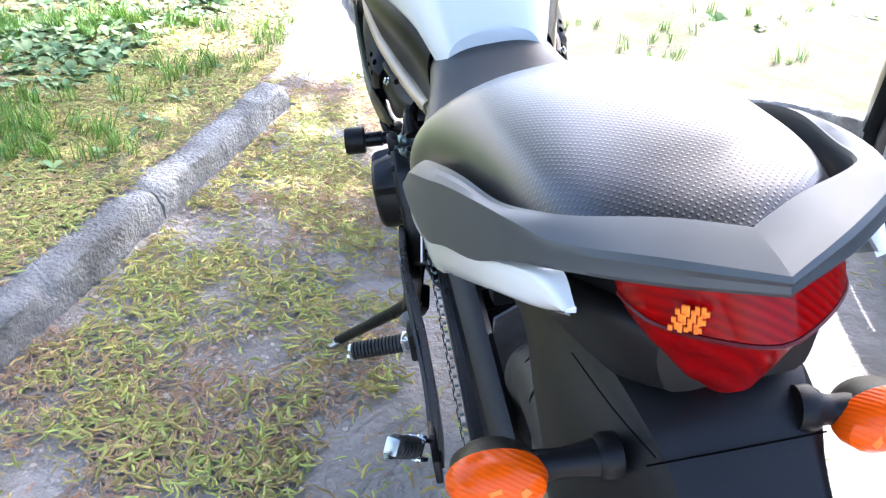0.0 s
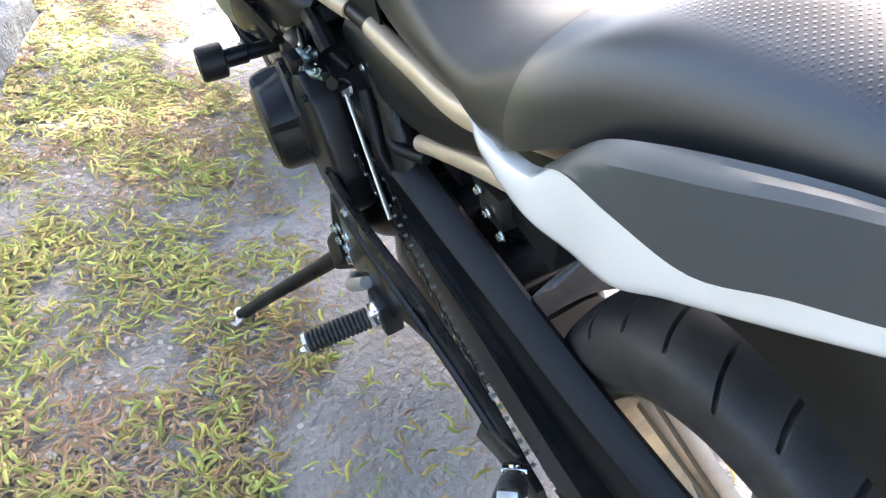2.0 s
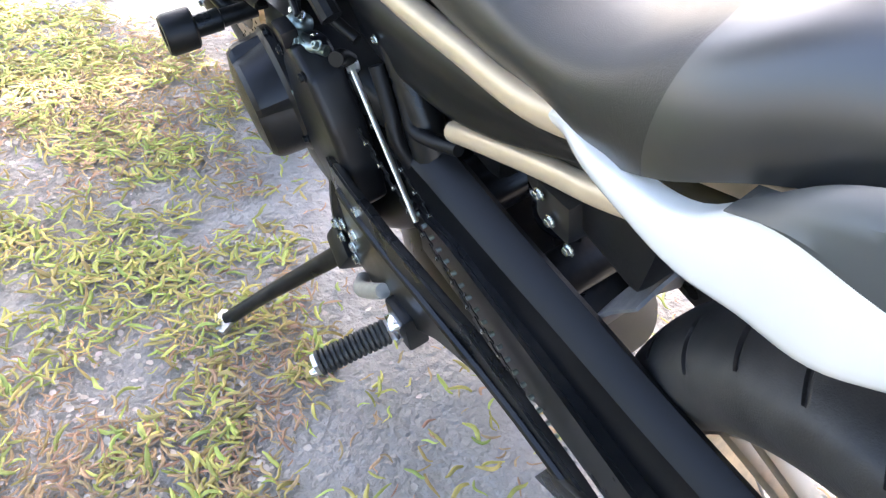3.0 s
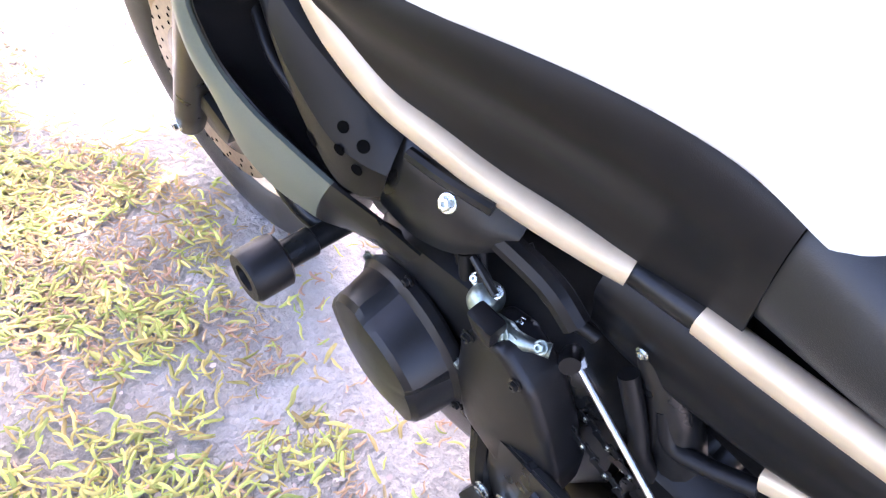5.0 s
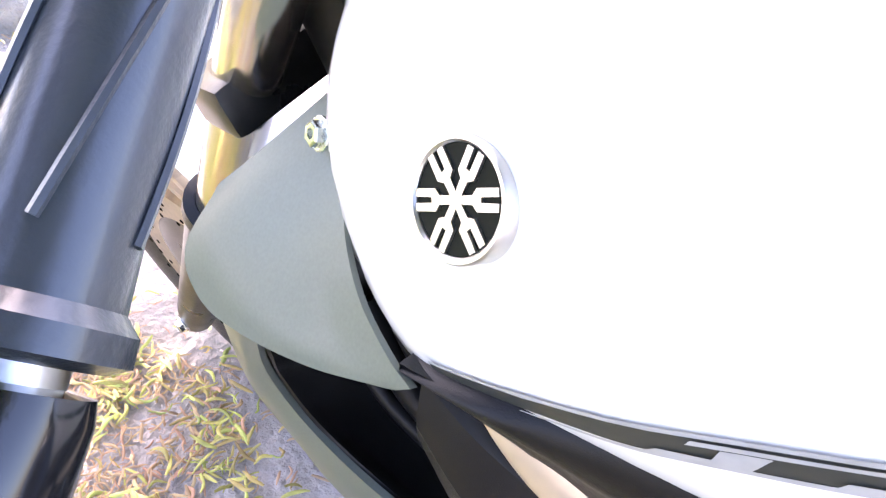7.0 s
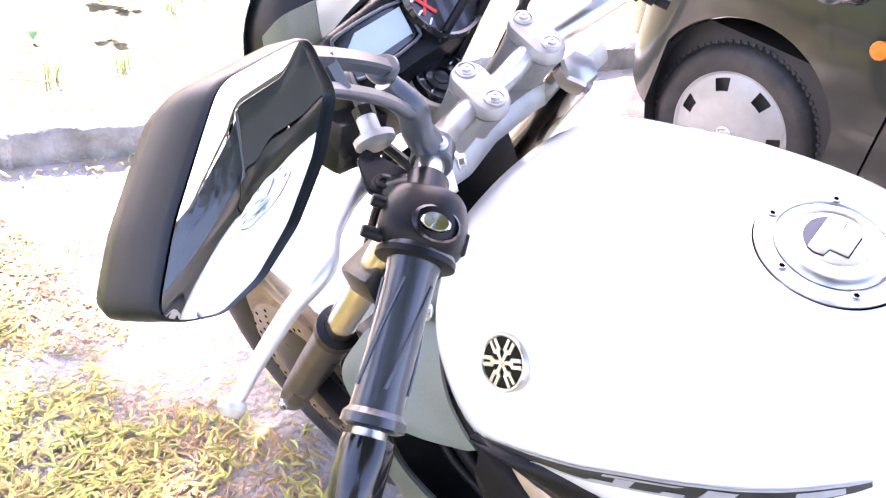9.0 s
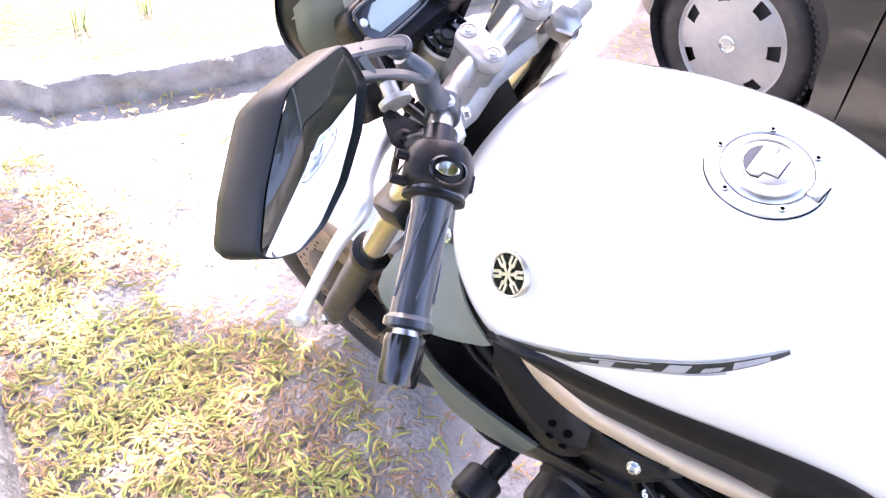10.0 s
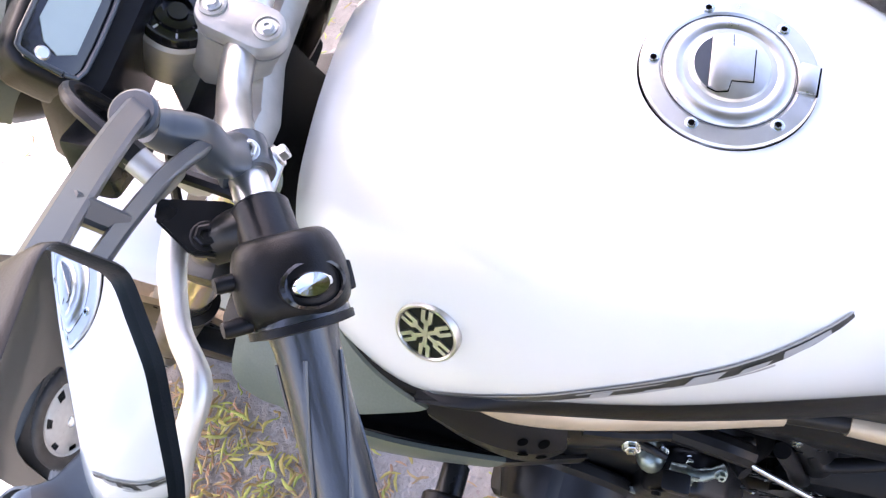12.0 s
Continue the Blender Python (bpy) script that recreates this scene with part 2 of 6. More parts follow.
def part(name, bm, material, parent=None, label="", shade=True, sharp=35.0):
    """Link a bmesh as one mesh object under a thing or a part."""
    bm.transform(PLACE[0])
    if shade:
        for f in bm.faces:
            f.smooth = True
        for e in bm.edges:
            if len(e.link_faces) == 2 and e.calc_face_angle(0.0) > radians(sharp):
                e.smooth = False
    me = bpy.data.meshes.new(name)
    bm.to_mesh(me)
    bm.free()
    me.materials.append(material)
    ob = new(name, me)
    if parent is not None:
        ob.parent = parent
    if label:
        ob["label"] = label
    return ob


def spline(pts, steps):
    """Catmull-Rom through the points."""
    p = [np.array(q, float) for q in pts]
    p = [2 * p[0] - p[1]] + p + [2 * p[-1] - p[-2]]
    out = []
    for i in range(1, len(p) - 2):
        a, b, c, d = p[i - 1:i + 3]
        for k in range(steps):
            t = k / steps
            out.append(0.5 * (2 * b + (c - a) * t + (2 * a - 5 * b + 4 * c - d) * t * t + (3 * b - a - 3 * c + d) * t ** 3))
    out.append(p[-2])
    return out


def grid(rows, closed=False, caps=False):
    """A mesh from rows of points; closed joins each row's ends."""
    bm = bmesh.new()
    v = [[bm.verts.new(tuple(q)) for q in r] for r in rows]
    n = len(rows[0])
    for i in range(len(rows) - 1):
        for j in range(n if closed else n - 1):
            k = (j + 1) % n
            bm.faces.new((v[i][j], v[i][k], v[i + 1][k], v[i + 1][j]))
    if caps:
        bm.faces.new(list(reversed(v[0])))
        bm.faces.new(v[-1])
    bmesh.ops.recalc_face_normals(bm, faces=bm.faces[:])
    return bm


def smooth_grid(rows, su=4, sv=3, closed=True, caps=True):
    """Rows of control points, splined both ways."""
    wide = []
    for r in rows:
        r = [np.array(q, float) for q in r]
        if closed:
            s = spline(r[-2:] + r + r[:2], sv)
            wide.append(s[2 * sv:2 * sv + len(r) * sv])
        else:
            wide.append(spline(r, sv))
    cols = [spline([w[j] for w in wide], su) for j in range(len(wide[0]))]
    return grid([[c[i] for c in cols] for i in range(len(cols[0]))], closed, caps)


def tube(pts, radius, n=12, steps=6, caps=True):
    """A round bar along a smooth line; radius may be one number or one for each point."""
    line = spline(pts, steps) if steps > 1 and len(pts) > 2 else [np.array(q, float) for q in pts]
    if isinstance(radius, (int, float)):
        rad = [radius] * len(line)
    else:
        rad = list(np.interp(np.linspace(0, len(radius) - 1, len(line)), range(len(radius)), radius))
    rows = []
    up = None
    for i, q in enumerate(line):
        d = Vector(line[min(i + 1, len(line) - 1)] - line[max(i - 1, 0)]).normalized()
        if up is None:
            up = d.orthogonal().normalized()
        up = (up - d * up.dot(d)).normalized()
        side = d.cross(up)
        rows.append([Vector(q) + float(rad[i]) * (math.cos(a) * up + math.sin(a) * side) for a in np.linspace(0, 2 * math.pi, n, endpoint=False)])
    return grid(rows, True, caps)


def axis_matrix(origin, axis, up=(0, 0, 1)):
    """Local z along the axis."""
    z = Vector(axis).normalized()
    x = Vector(up).cross(z)
    if x.length < 1e-4:
        x = Vector((1, 0, 0))
    x.normalize()
    y = z.cross(x)
    m = Matrix((x, y, z)).transposed().to_4x4()
    m.translation = Vector(origin)
    return m


def lathe(profile, m, n=32, caps=True):
    """Turn (radius, height) pairs round the local z of m."""
    rows = [[m @ Vector((r * math.cos(a), r * math.sin(a), h)) for a in np.linspace(0, 2 * math.pi, n, endpoint=False)] for r, h in profile]
    return grid(rows, True, caps)


def slab(outline, m, thick, bevel=0.0, segs=2):
    """A flat plate: outline in the local xy of m, thick along local z, edges rounded."""
    bm = bmesh.new()
    a = [bm.verts.new((x, y, -thick / 2)) for x, y in outline]
    b = [bm.verts.new((x, y, thick / 2)) for x, y in outline]
    bm.faces.new(list(reversed(a)))
    bm.faces.new(b)
    n = len(outline)
    for i in range(n):
        bm.faces.new((a[i], a[(i + 1) % n], b[(i + 1) % n], b[i]))
    bmesh.ops.recalc_face_normals(bm, faces=bm.faces[:])
    if bevel:
        bmesh.ops.bevel(bm, geom=bm.edges[:], offset=bevel, segments=segs, affect='EDGES', profile=0.6)
    bm.transform(m)
    return bm


def block(size, m, bevel=0.0, segs=2):
    x, y, z = size
    return slab([(-x / 2, -y / 2), (x / 2, -y / 2), (x / 2, y / 2), (-x / 2, y / 2)], m, z, bevel, segs)


def join(*bms):
    out = bmesh.new()
    for b in bms:
        me = bpy.data.meshes.new("tmp")
        b.to_mesh(me)
        b.free()
        out.from_mesh(me)
        bpy.data.meshes.remove(me)
    return out


def thicken(bm, t):
    """Give an open sheet a thickness, inwards along its normals."""
    bmesh.ops.solidify(bm, geom=bm.faces[:], thickness=t)
    bmesh.ops.recalc_face_normals(bm, faces=bm.faces[:])
    return bm


def side_plane(x):
    """Local x = bike forward, local y = up, local z towards the left."""
    m = Matrix(((0, 0, -1), (1, 0, 0), (0, 1, 0))).to_4x4()
    m.translation = Vector((x, 0, 0))
    return m


def thing(name, label, category, m=None, group="", kind=""):
    ob = new(name)
    if m is not None:
        ob.matrix_world = m
    return tagged(ob, label, category, group, kind)


_meshes = {}


def bolt(parent, origin, axis, r=0.006, h=0.006, material=None, name="bolt"):
    """A hexagon bolt head with a washer; alike bolts share one mesh."""
    key = (round(r, 4), round(h, 4), name, material.name)
    if key not in _meshes:
        bm = join(lathe([(r * 1.35, 0), (r * 1.35, h * 0.25), (r * 1.2, h * 0.3)], Matrix.Identity(4), 16),
                  lathe([(r, h * 0.25), (r, h * 0.9), (r * 0.8, h), (r * 0.45, h), (r * 0.4, h * 0.6)], Matrix.Identity(4), 6))
        me = bpy.data.meshes.new(name)
        bm.to_mesh(me)
        bm.free()
        me.materials.append(material)
        _meshes[key] = me
    ob = new(name, _meshes[key])
    ob.parent = parent
    ob.matrix_local = axis_matrix(PLACE[0] @ Vector(origin), axis)
    return ob


# ---- ground, kerbs and lawns ----
def ground_sheet():
    ticks = sorted(set([-400, -120, -40, -15, -8, 8, 15, 40, 120, 400] + [round(-5 + 0.125 * i, 3) for i in range(81)]))
    rows = []
    for y in ticks:
        row = []
        for x in ticks:
            near = 1.0 if max(abs(x), abs(y)) < 6 else 0.0
            z = near * (0.010 * noise.noise((x * 1.7, y * 1.7, 0)) + 0.004 * noise.noise((x * 6, y * 6, 3)) - 0.004)
            row.append((x, y, z))
        rows.append(row)
    ob = part("ground", grid(rows), M["ground"])
    return tagged(ob, "packed grey earth yard strewn with fallen tree flowers", "ground", kind="structure")


ground_sheet()

KERB_A, KERB_B = Vector((-1.100, 0.70, 0)), Vector((-0.556, 2.29, 0))
KERB_DIR = (KERB_B - KERB_A).normalized()
KERB_OUT = Vector((-KERB_DIR.y, KERB_DIR.x, 0))


def kerb_stone(a, b, inward, width=0.13, height=0.088, seed=0.0, rough=0.022):
    """One worn kerb block from a to b; inward points from the road to the lawn."""
    a, b = Vector(a), Vector(b)
    length = (b - a).length
    n = max(6, int(length / 0.015))
    prof = [(0.0, -0.06), (0.006, 0.0), (0.012, height * 0.5), (0.018, height - 0.020), (0.023, height - 0.007), (0.032, height - 0.001),
            (0.055, height), (0.085, height + 0.001), (width, height - 0.003), (width + 0.005, -0.06)]
    rows = []
    for i in range(n + 1):
        t = i / n
        end = min(t, 1 - t) * length
        wear = 0.012 * math.exp(-end / 0.02)
        row = []
        for j, (u, z) in enumerate(prof):
            q = a.lerp(b, t)
            chip = max(0.0, noise.noise((q.x * 11 + seed, q.y * 11, 2.0)) - 0.10) * rough if 3 <= j <= 5 else 0.0
            w = noise.noise((q.x * 6 + seed, q.y * 6, j * 0.35)) * 0.010 + noise.noise((q.x * 32, q.y * 32, j * 0.8 + seed)) * 0.007 + chip
            lift = wear if 3 <= j <= 7 else 0
            row.append(q + inward * (u + w + lift * 0.6) + Vector((0, 0, z - lift + (0.35 * w if j < 6 else 0.6 * w) - 0.8 * chip)))
        rows.append(row)
    bm = grid(rows, False)
    bm.faces.new([v for v in bm.verts[:len(prof)]])
    bm.verts.ensure_lookup_table()
    bm.faces.new([bm.verts[k] for k in range(len(bm.verts) - len(prof), len(bm.verts))])
    bmesh.ops.recalc_face_normals(bm, faces=bm.faces[:])
    return bm


kerb_left = tagged(new("kerb"), "worn grey concrete kerb with cracked joints", "kerb", kind="structure")
cuts = [-2.1, -1.25, -0.30, 0.735, 1.68]
for i in range(len(cuts) - 1):
    part("kerb_block", kerb_stone(KERB_A + KERB_DIR * (cuts[i] + 0.002), KERB_A + KERB_DIR * (cuts[i + 1] - 0.002), KERB_OUT, seed=i * 3.3, width=0.165, rough=0.045), M["kerb"], kerb_left)

FRONT = [(-0.95, 12.0), (-0.60, 6.5), (-0.30, 3.7), (-0.20, 3.05), (-0.08, 2.80), (0.40, 2.54), (0.65, 2.45), (1.05, 2.45), (1.34, 2.35), (1.72, 2.16), (2.1, 1.98), (3.6, 1.45), (6.0, 0.6)]
kerb_front = tagged(new("kerb"), "low concrete kerb along a sunlit lawn edge", "kerb", kind="structure")
for i in range(len(FRONT) - 1):
    a, b = Vector((*FRONT[i], 0)), Vector((*FRONT[i + 1], 0))
    d = (b - a).normalized()
    part("kerb_block", kerb_stone(a - d * 0.012, b + d * 0.012, Vector((-d.y, d.x, 0)), height=0.090, width=0.12, seed=20 + i), M["kerb"], kerb_front)


def lawn(name, inner, outer, label, z=0.083):
    """Raised soil between the kerb line and an outer line."""
    rows = []
    m = 40
    for k in range(m + 1):
        row = []
        for a, b in zip(inner, outer):
            f = (k / m) ** 1.6
            q = Vector((*a, 0)).lerp(Vector((*b, 0)), f)
            row.append((q.x, q.y, z + 0.025 * noise.noise((q.x * 1.5, q.y * 1.5, 5)) * min(1, k / 4) + 0.008 * noise.noise((q.x * 7, q.y * 7, 1)) + 0.05 * f))
        if name == "lawn_bank":
            row[-1] = (*row[-1][:2], -0.004)
        rows.append(row)
    dense = [[tuple(p) for p in spline(r, 8)] for r in rows]
    ob = part("ground", grid(dense), M["lawn_soil"])
    return tagged(ob, label, "lawn", kind="structure")


def kerb_pt(s, off):
    q = KERB_A + KERB_DIR * s + KERB_OUT * off
    return (q.x, q.y)


lawn("lawn_bank", [kerb_pt(s, 0.160) for s in (-2.1, -1.2, -0.3, 0.6, 1.2, 1.60, 1.70)],
     [(-9, -6), (-9, -3), (-8, 0), (-7, 4), (-5, 7), (-1.2, 8.5), (-0.30, 8.5)], "raised lawn of soil, weeds and fallen yellow flowers")
lawn("ground", [(x + 0.04, y + 0.11) for x, y in FRONT], [(x * 1.5, y + 12) for x, y in FRONT], "sunlit dry lawn with sparse grass tufts")


# ---- fallen flowers, petals, grass: too many to count ----
def scatter(name, spots, shape, material, label, category):
    """One mesh of many small pieces; shape(rng) gives (verts, faces) of one piece."""
    rng = random.Random(name)
    verts, faces = [], []
    for x, y, z, size in spots:
        v, f = shape(rng)
        yaw = rng.uniform(0, 6.283)
        tip, rol = rng.gauss(0, 0.18), rng.gauss(0, 0.25)
        m = Matrix.Translation((x, y, z)) @ Euler((tip, rol, yaw)).to_matrix().to_4x4() @ Matrix.Scale(size, 4)
        k = len(verts)
        verts += [tuple(m @ Vector(q)) for q in v]
        faces += [tuple(i + k for i in q) for q in f]
    me = bpy.data.meshes.new(name)
    me.from_pydata(verts, [], faces)
    me.materials.append(material)
    ob = new(name, me)
    for pl in me.polygons:
        pl.use_smooth = True
    return tagged(ob, label, category, kind="stuff")


def catkin(rng):
    """A thin twisted strand about one unit long, wavy and curled."""
    n = 7
    bend, sway, w = rng.uniform(-1.7, 1.7), rng.uniform(-2.6, 2.6), rng.uniform(0.045, 0.082)
    lift, ph = rng.uniform(0.0, 0.16), rng.uniform(0, 6.283)
    v, f = [], []
    a = -bend / 2
    x, y = -0.45, 0.0
    for i in range(n + 1):
        t = i / n
        ww = w * (0.40 + 0.8 * math.sin(math.pi * min(1, 0.12 + t * 0.86)))
        nx, ny = -math.sin(a), math.cos(a)
        z = 0.05 + lift * abs(math.sin(2.6 * t + ph))
        v += [(x + nx * ww, y + ny * ww, z), (x, y, z + ww * 0.9), (x - nx * ww, y - ny * ww, z)]
        a += bend / n + sway / n * math.cos(6.283 * t + ph)
        x, y = x + math.cos(a) / n, y + math.sin(a) / n
        if i:
            k = 3 * i
            f += [(k - 3, k - 2, k + 1, k), (k - 2, k - 1, k + 2, k + 1)]
    return v, f


def petal(rng):
    n, r = 6, 0.5
    v = [(0, 0, 0.1)] + [(r * math.cos(6.283 * i / n) * rng.uniform(0.7, 1.1), r * math.sin(6.283 * i / n) * rng.uniform(0.6, 1.0), 0.05 + rng.uniform(0, 0.25)) for i in range(n)]
    return v, [(0, 1 + i, 1 + (i + 1) % n) for i in range(n)]


def blade_tuft(rng):
    v, f = [], []
    for b in range(14):
        a, lean, h = rng.uniform(0, 6.283), rng.uniform(0.15, 0.75), rng.uniform(0.6, 1.15)
        bx, by = rng.uniform(-0.25, 0.25), rng.uniform(-0.25, 0.25)
        dx, dy = math.cos(a), math.sin(a)
        k = len(v)
        for t, w in ((0, 0.022), (0.5, 0.02), (1, 0.003)):
            cx, cy, cz = bx + dx * lean * t * t * h, by + dy * lean * t * t * h, h * t * (1 - 0.3 * t * lean)
            v += [(cx - dy * w, cy + dx * w, cz), (cx + dy * w, cy - dx * w, cz)]
        f += [(k, k + 1, k + 3, k + 2), (k + 2, k + 3, k + 5, k + 4)]
    return v, f


def rosette(rng):
    """A low weed with broad leaves."""
    v, f = [], []
    for b in range(rng.randint(4, 8)):
        a, L, W, up = rng.uniform(0, 6.283), rng.uniform(0.5, 1.0), rng.uniform(0.16, 0.32), rng.uniform(0.2, 1.0)
        dx, dy = math.cos(a), math.sin(a)
        k = len(v)
        for t, w in ((0.05, 0.1), (0.35, 0.8), (0.65, 1.0), (0.88, 0.6), (1.0, 0.05)):
            z = up * L * t * (1.25 - 0.8 * t) + 0.03
            v += [(dx * L * t - dy * w * W, dy * L * t + dx * w * W, z + 0.04), (dx * L * t, dy * L * t, z), (dx * L * t + dy * w * W, dy * L * t - dx * w * W, z + 0.04)]
        for i in range(4):
            q = k + 3 * i
            f += [(q, q + 1, q + 4, q + 3), (q + 1, q + 2, q + 5, q + 4)]
    return v, f


def road_spots(count, seed, clump, lo, hi, region):
    """Spots on the road, thicker where the clump noise is high and sparse close to the motorcycle."""
    rng, out = random.Random(seed), []
    x0, x1, y0, y1 = region
    while len(out) < count:
        x, y = rng.uniform(x0, x1), rng.uniform(y0, y1)
        rel = Vector((x, y, 0)) - KERB_A
        if rel.dot(KERB_OUT) > -0.01 and rel.dot(KERB_DIR) < 1.70:
            continue
        d = 0.5 + 0.5 * noise.noise((x * clump, y * clump, seed)) + 0.35 * noise.noise((x * clump * 3, y * clump * 3, seed + 9))
        edge = float(np.interp(y, [0.2, 0.45, 0.65, 0.95, 1.3, 1.5, 1.75, 2.2], [-0.60, -0.50, -0.34, -0.22, -0.22, -0.12, -0.20, -0.2]))
        d *= 1.0 if x < edge else 0.12 + 0.88 * math.exp(-(x - edge) / 0.07)
        d *= min(1.0, (x - x0) / 0.3 + rng.random() * 0.3, (x1 - x) / 0.3 + rng.random() * 0.3, (y - y0) / 0.5, (y1 - y) / 0.5)
        if rng.random() < max(0.015, d - 0.36) * 1.9:
            out.append((x, y, 0.004, rng.uniform(lo, hi)))
    return out


def lawn_spots(count, seed, clump, lo, hi, region, cut=0.35, z=0.087, first=0.09):
    rng, out = random.Random(seed), []
    x0, x1, y0, y1 = region
    tries = 0
    while len(out) < count and tries < count * 60:
        tries += 1
        x, y = rng.uniform(x0, x1), rng.uniform(y0, y1)
        rel = Vector((x, y, 0)) - KERB_A
        off, s = rel.dot(KERB_OUT), rel.dot(KERB_DIR)
        if off < first + 0.05 * rng.random() or (s > 1.64 and x > -0.62 + 0.05 * (y - 2.3)):
            continue
        d = 0.5 + 0.6 * noise.noise((x * clump, y * clump, seed))
        d -= 0.8 * max(0.0, 1 - min(x - x0, y - y0, y1 - y) / 0.7)
        if rng.random() < d - cut + 0.3:
            f = max(0.0, off) / 7
            h = z + 0.025 * noise.noise((x * 1.5, y * 1.5, 5)) * min(1, 10 * f ** 0.625) + 0.008 * noise.noise((x * 7, y * 7, 1)) + 0.05 * f
            if off < 0.19:
                h = max(h, 0.092)
            out.append((x, y, h, rng.uniform(lo, hi)))
    return out


def front_spots(count, seed, lo, hi, z=0.075):
    rng, out = random.Random(seed), []
    while len(out) < count:
        x, y = rng.uniform(-1.5, 4.0), rng.uniform(2.3, 6.5)
        fy = float(np.interp(x, [p[0] for p in FRONT], [p[1] for p in FRONT]))
        if y > fy + 0.22 and noise.noise((x * 2.3, y * 2.3, seed)) > 0.12:
            out.append((x, y, z + 0.01, rng.uniform(lo, hi)))
    return out


scatter("fallen_flowers", road_spots(11500, 3, 3.2, 0.020, 0.046, (-1.3, 0.35, -0.9, 3.0)), catkin, M["litter"], "curled yellow-green fallen tree flowers", "litter")
scatter("fallen_flowers", road_spots(10500, 5, 2.3, 0.014, 0.034, (-1.3, 0.6, -0.9, 3.0)), catkin, M["litter_brown"], "dry brown curled flower bits", "litter")
scatter("petals", road_spots(2400, 8, 2.0, 0.007, 0.015, (-1.3, 0.6, -0.9, 3.0)), petal, M["petal"], "small pale round petals", "litter")
scatter("fallen_flowers", road_spots(900, 12, 2.0, 0.02, 0.04, (0.6, 2.6, 1.0, 2.6)), catkin, M["litter"], "yellow fallen flowers in the sun", "litter")
scatter("fallen_flowers", lawn_spots(19000, 14, 2.5, 0.022, 0.044, (-3.2, -0.4, 0.0, 4.6), 0.25), catkin, M["litter"], "yellow fallen flowers on the lawn", "litter")
scatter("fallen_flowers", lawn_spots(9000, 15, 2.0, 0.018, 0.038, (-3.2, -0.4, 0.0, 4.6), 0.25), catkin, M["litter_brown"], "dry brown flower bits on the lawn", "litter")
scatter("fallen_flowers", lawn_spots(13000, 44, 2.5, 0.022, 0.044, (-1.9, -0.4, 0.3, 3.0), 0.2), catkin, M["litter"], "yellow fallen flowers thick along the kerb", "litter")
scatter("fallen_flowers", lawn_spots(6500, 45, 2.0, 0.018, 0.038, (-1.9, -0.4, 0.3, 3.0), 0.2), catkin, M["litter_brown"], "dry brown flower bits along the kerb", "litter")
scatter("petals", lawn_spots(1100, 16, 2.0, 0.010, 0.02, (-3.4, -0.4, -0.8, 4.2)), petal, M["petal"], "small pale petals on the lawn", "litter")
scatter("grass", lawn_spots(900, 21, 2.6, 0.045, 0.095, (-3.6, -0.5, 0.3, 5.0), 0.78, first=0.16), blade_tuft, M["grass"], "tufts of green grass on the lawn", "grass")
scatter("weeds", lawn_spots(3600, 25, 1.3, 0.028, 0.065, (-3.8, -0.6, 0.6, 6.0), 0.45, first=0.62) + lawn_spots(260, 27, 1.6, 0.025, 0.05, (-3.2, -0.6, 0.5, 4.0), 0.45, first=0.22), rosette, M["weed"], "broad-leaved green weeds", "weeds")
scatter("grass", front_spots(150, 31, 0.05, 0.11), blade_tuft, M["grass"], "sparse sunlit grass tufts", "grass")
scatter("weeds", front_spots(50, 33, 0.05, 0.10), rosette, M["weed"], "sparse sunlit weeds", "weeds")


# ---- the motorcycle, leaning left on its side stand; parts in its own upright axes: x right, y forward, z up ----
bike = thing("motorcycle", "white naked motorcycle with black seat leaning on its side stand", "motorcycle", pose(0, 0, 0, 0, -13, 0))


def ring(y, half, cx=0.0):
    """A closed ring from a left half outline (x, z), bottom to top, mirrored to the right."""
    left = [(cx + x, y, z) for x, z in half]
    right = [(cx - x, y, z) for x, z in reversed(half) if abs(x) > 1e-6]
    return left + right


TANK = [
    (1.075, [(0, .875), (-.080, .872), (-.108, .892), (-.106, .928), (-.080, .956), (-.040, .968), (0, .971)]),
    (1.045, [(0, .850), (-.120, .835), (-.150, .855), (-.145, .918), (-.105, .972), (-.050, .990), (0, .993)]),
    (0.980, [(0, .830), (-.150, .818), (-.180, .838), (-.160, .918), (-.118, .985), (-.055, 1.010), (0, 1.014)]),
    (0.900, [(0, .835), (-.150, .838), (-.178, .862), (-.168, .922), (-.122, 1.002), (-.060, 1.028), (0, 1.032)]),
    (0.800, [(0, .840), (-.140, .850), (-.163, .880), (-.154, .955), (-.120, 1.010), (-.060, 1.034), (0, 1.038)]),
    (0.700, [(0, .838), (-.116, .846), (-.138, .880), (-.134, .940), (-.106, .990), (-.055, 1.012), (0, 1.018)]),
    (0.620, [(0, .810), (-.092, .830), (-.110, .850), (-.104, .895), (-.080, .940), (-.045, .958), (0, .962)]),
    (0.560, [(0, .780), (-.076, .795), (-.088, .810), (-.084, .840), (-.066, .870), (-.036, .884), (0, .888)]),
    (0.530, [(0, .770), (-.066, .780), (-.074, .790), (-.070, .812), (-.056, .832), (-.030, .842), (0, .845)]),
]
tank = part("fuel_tank", smooth_grid([ring(y, h) for y, h in TANK], 6, 4), M["white_paint"], bike, "glossy white fuel tank")

from mathutils.bvhtree import BVHTree


def bvh_of(ob):
    return BVHTree.FromPolygons([v.co for v in ob.data.vertices], [tuple(p.vertices) for p in ob.data.polygons])


TANK_BVH = bvh_of(tank)


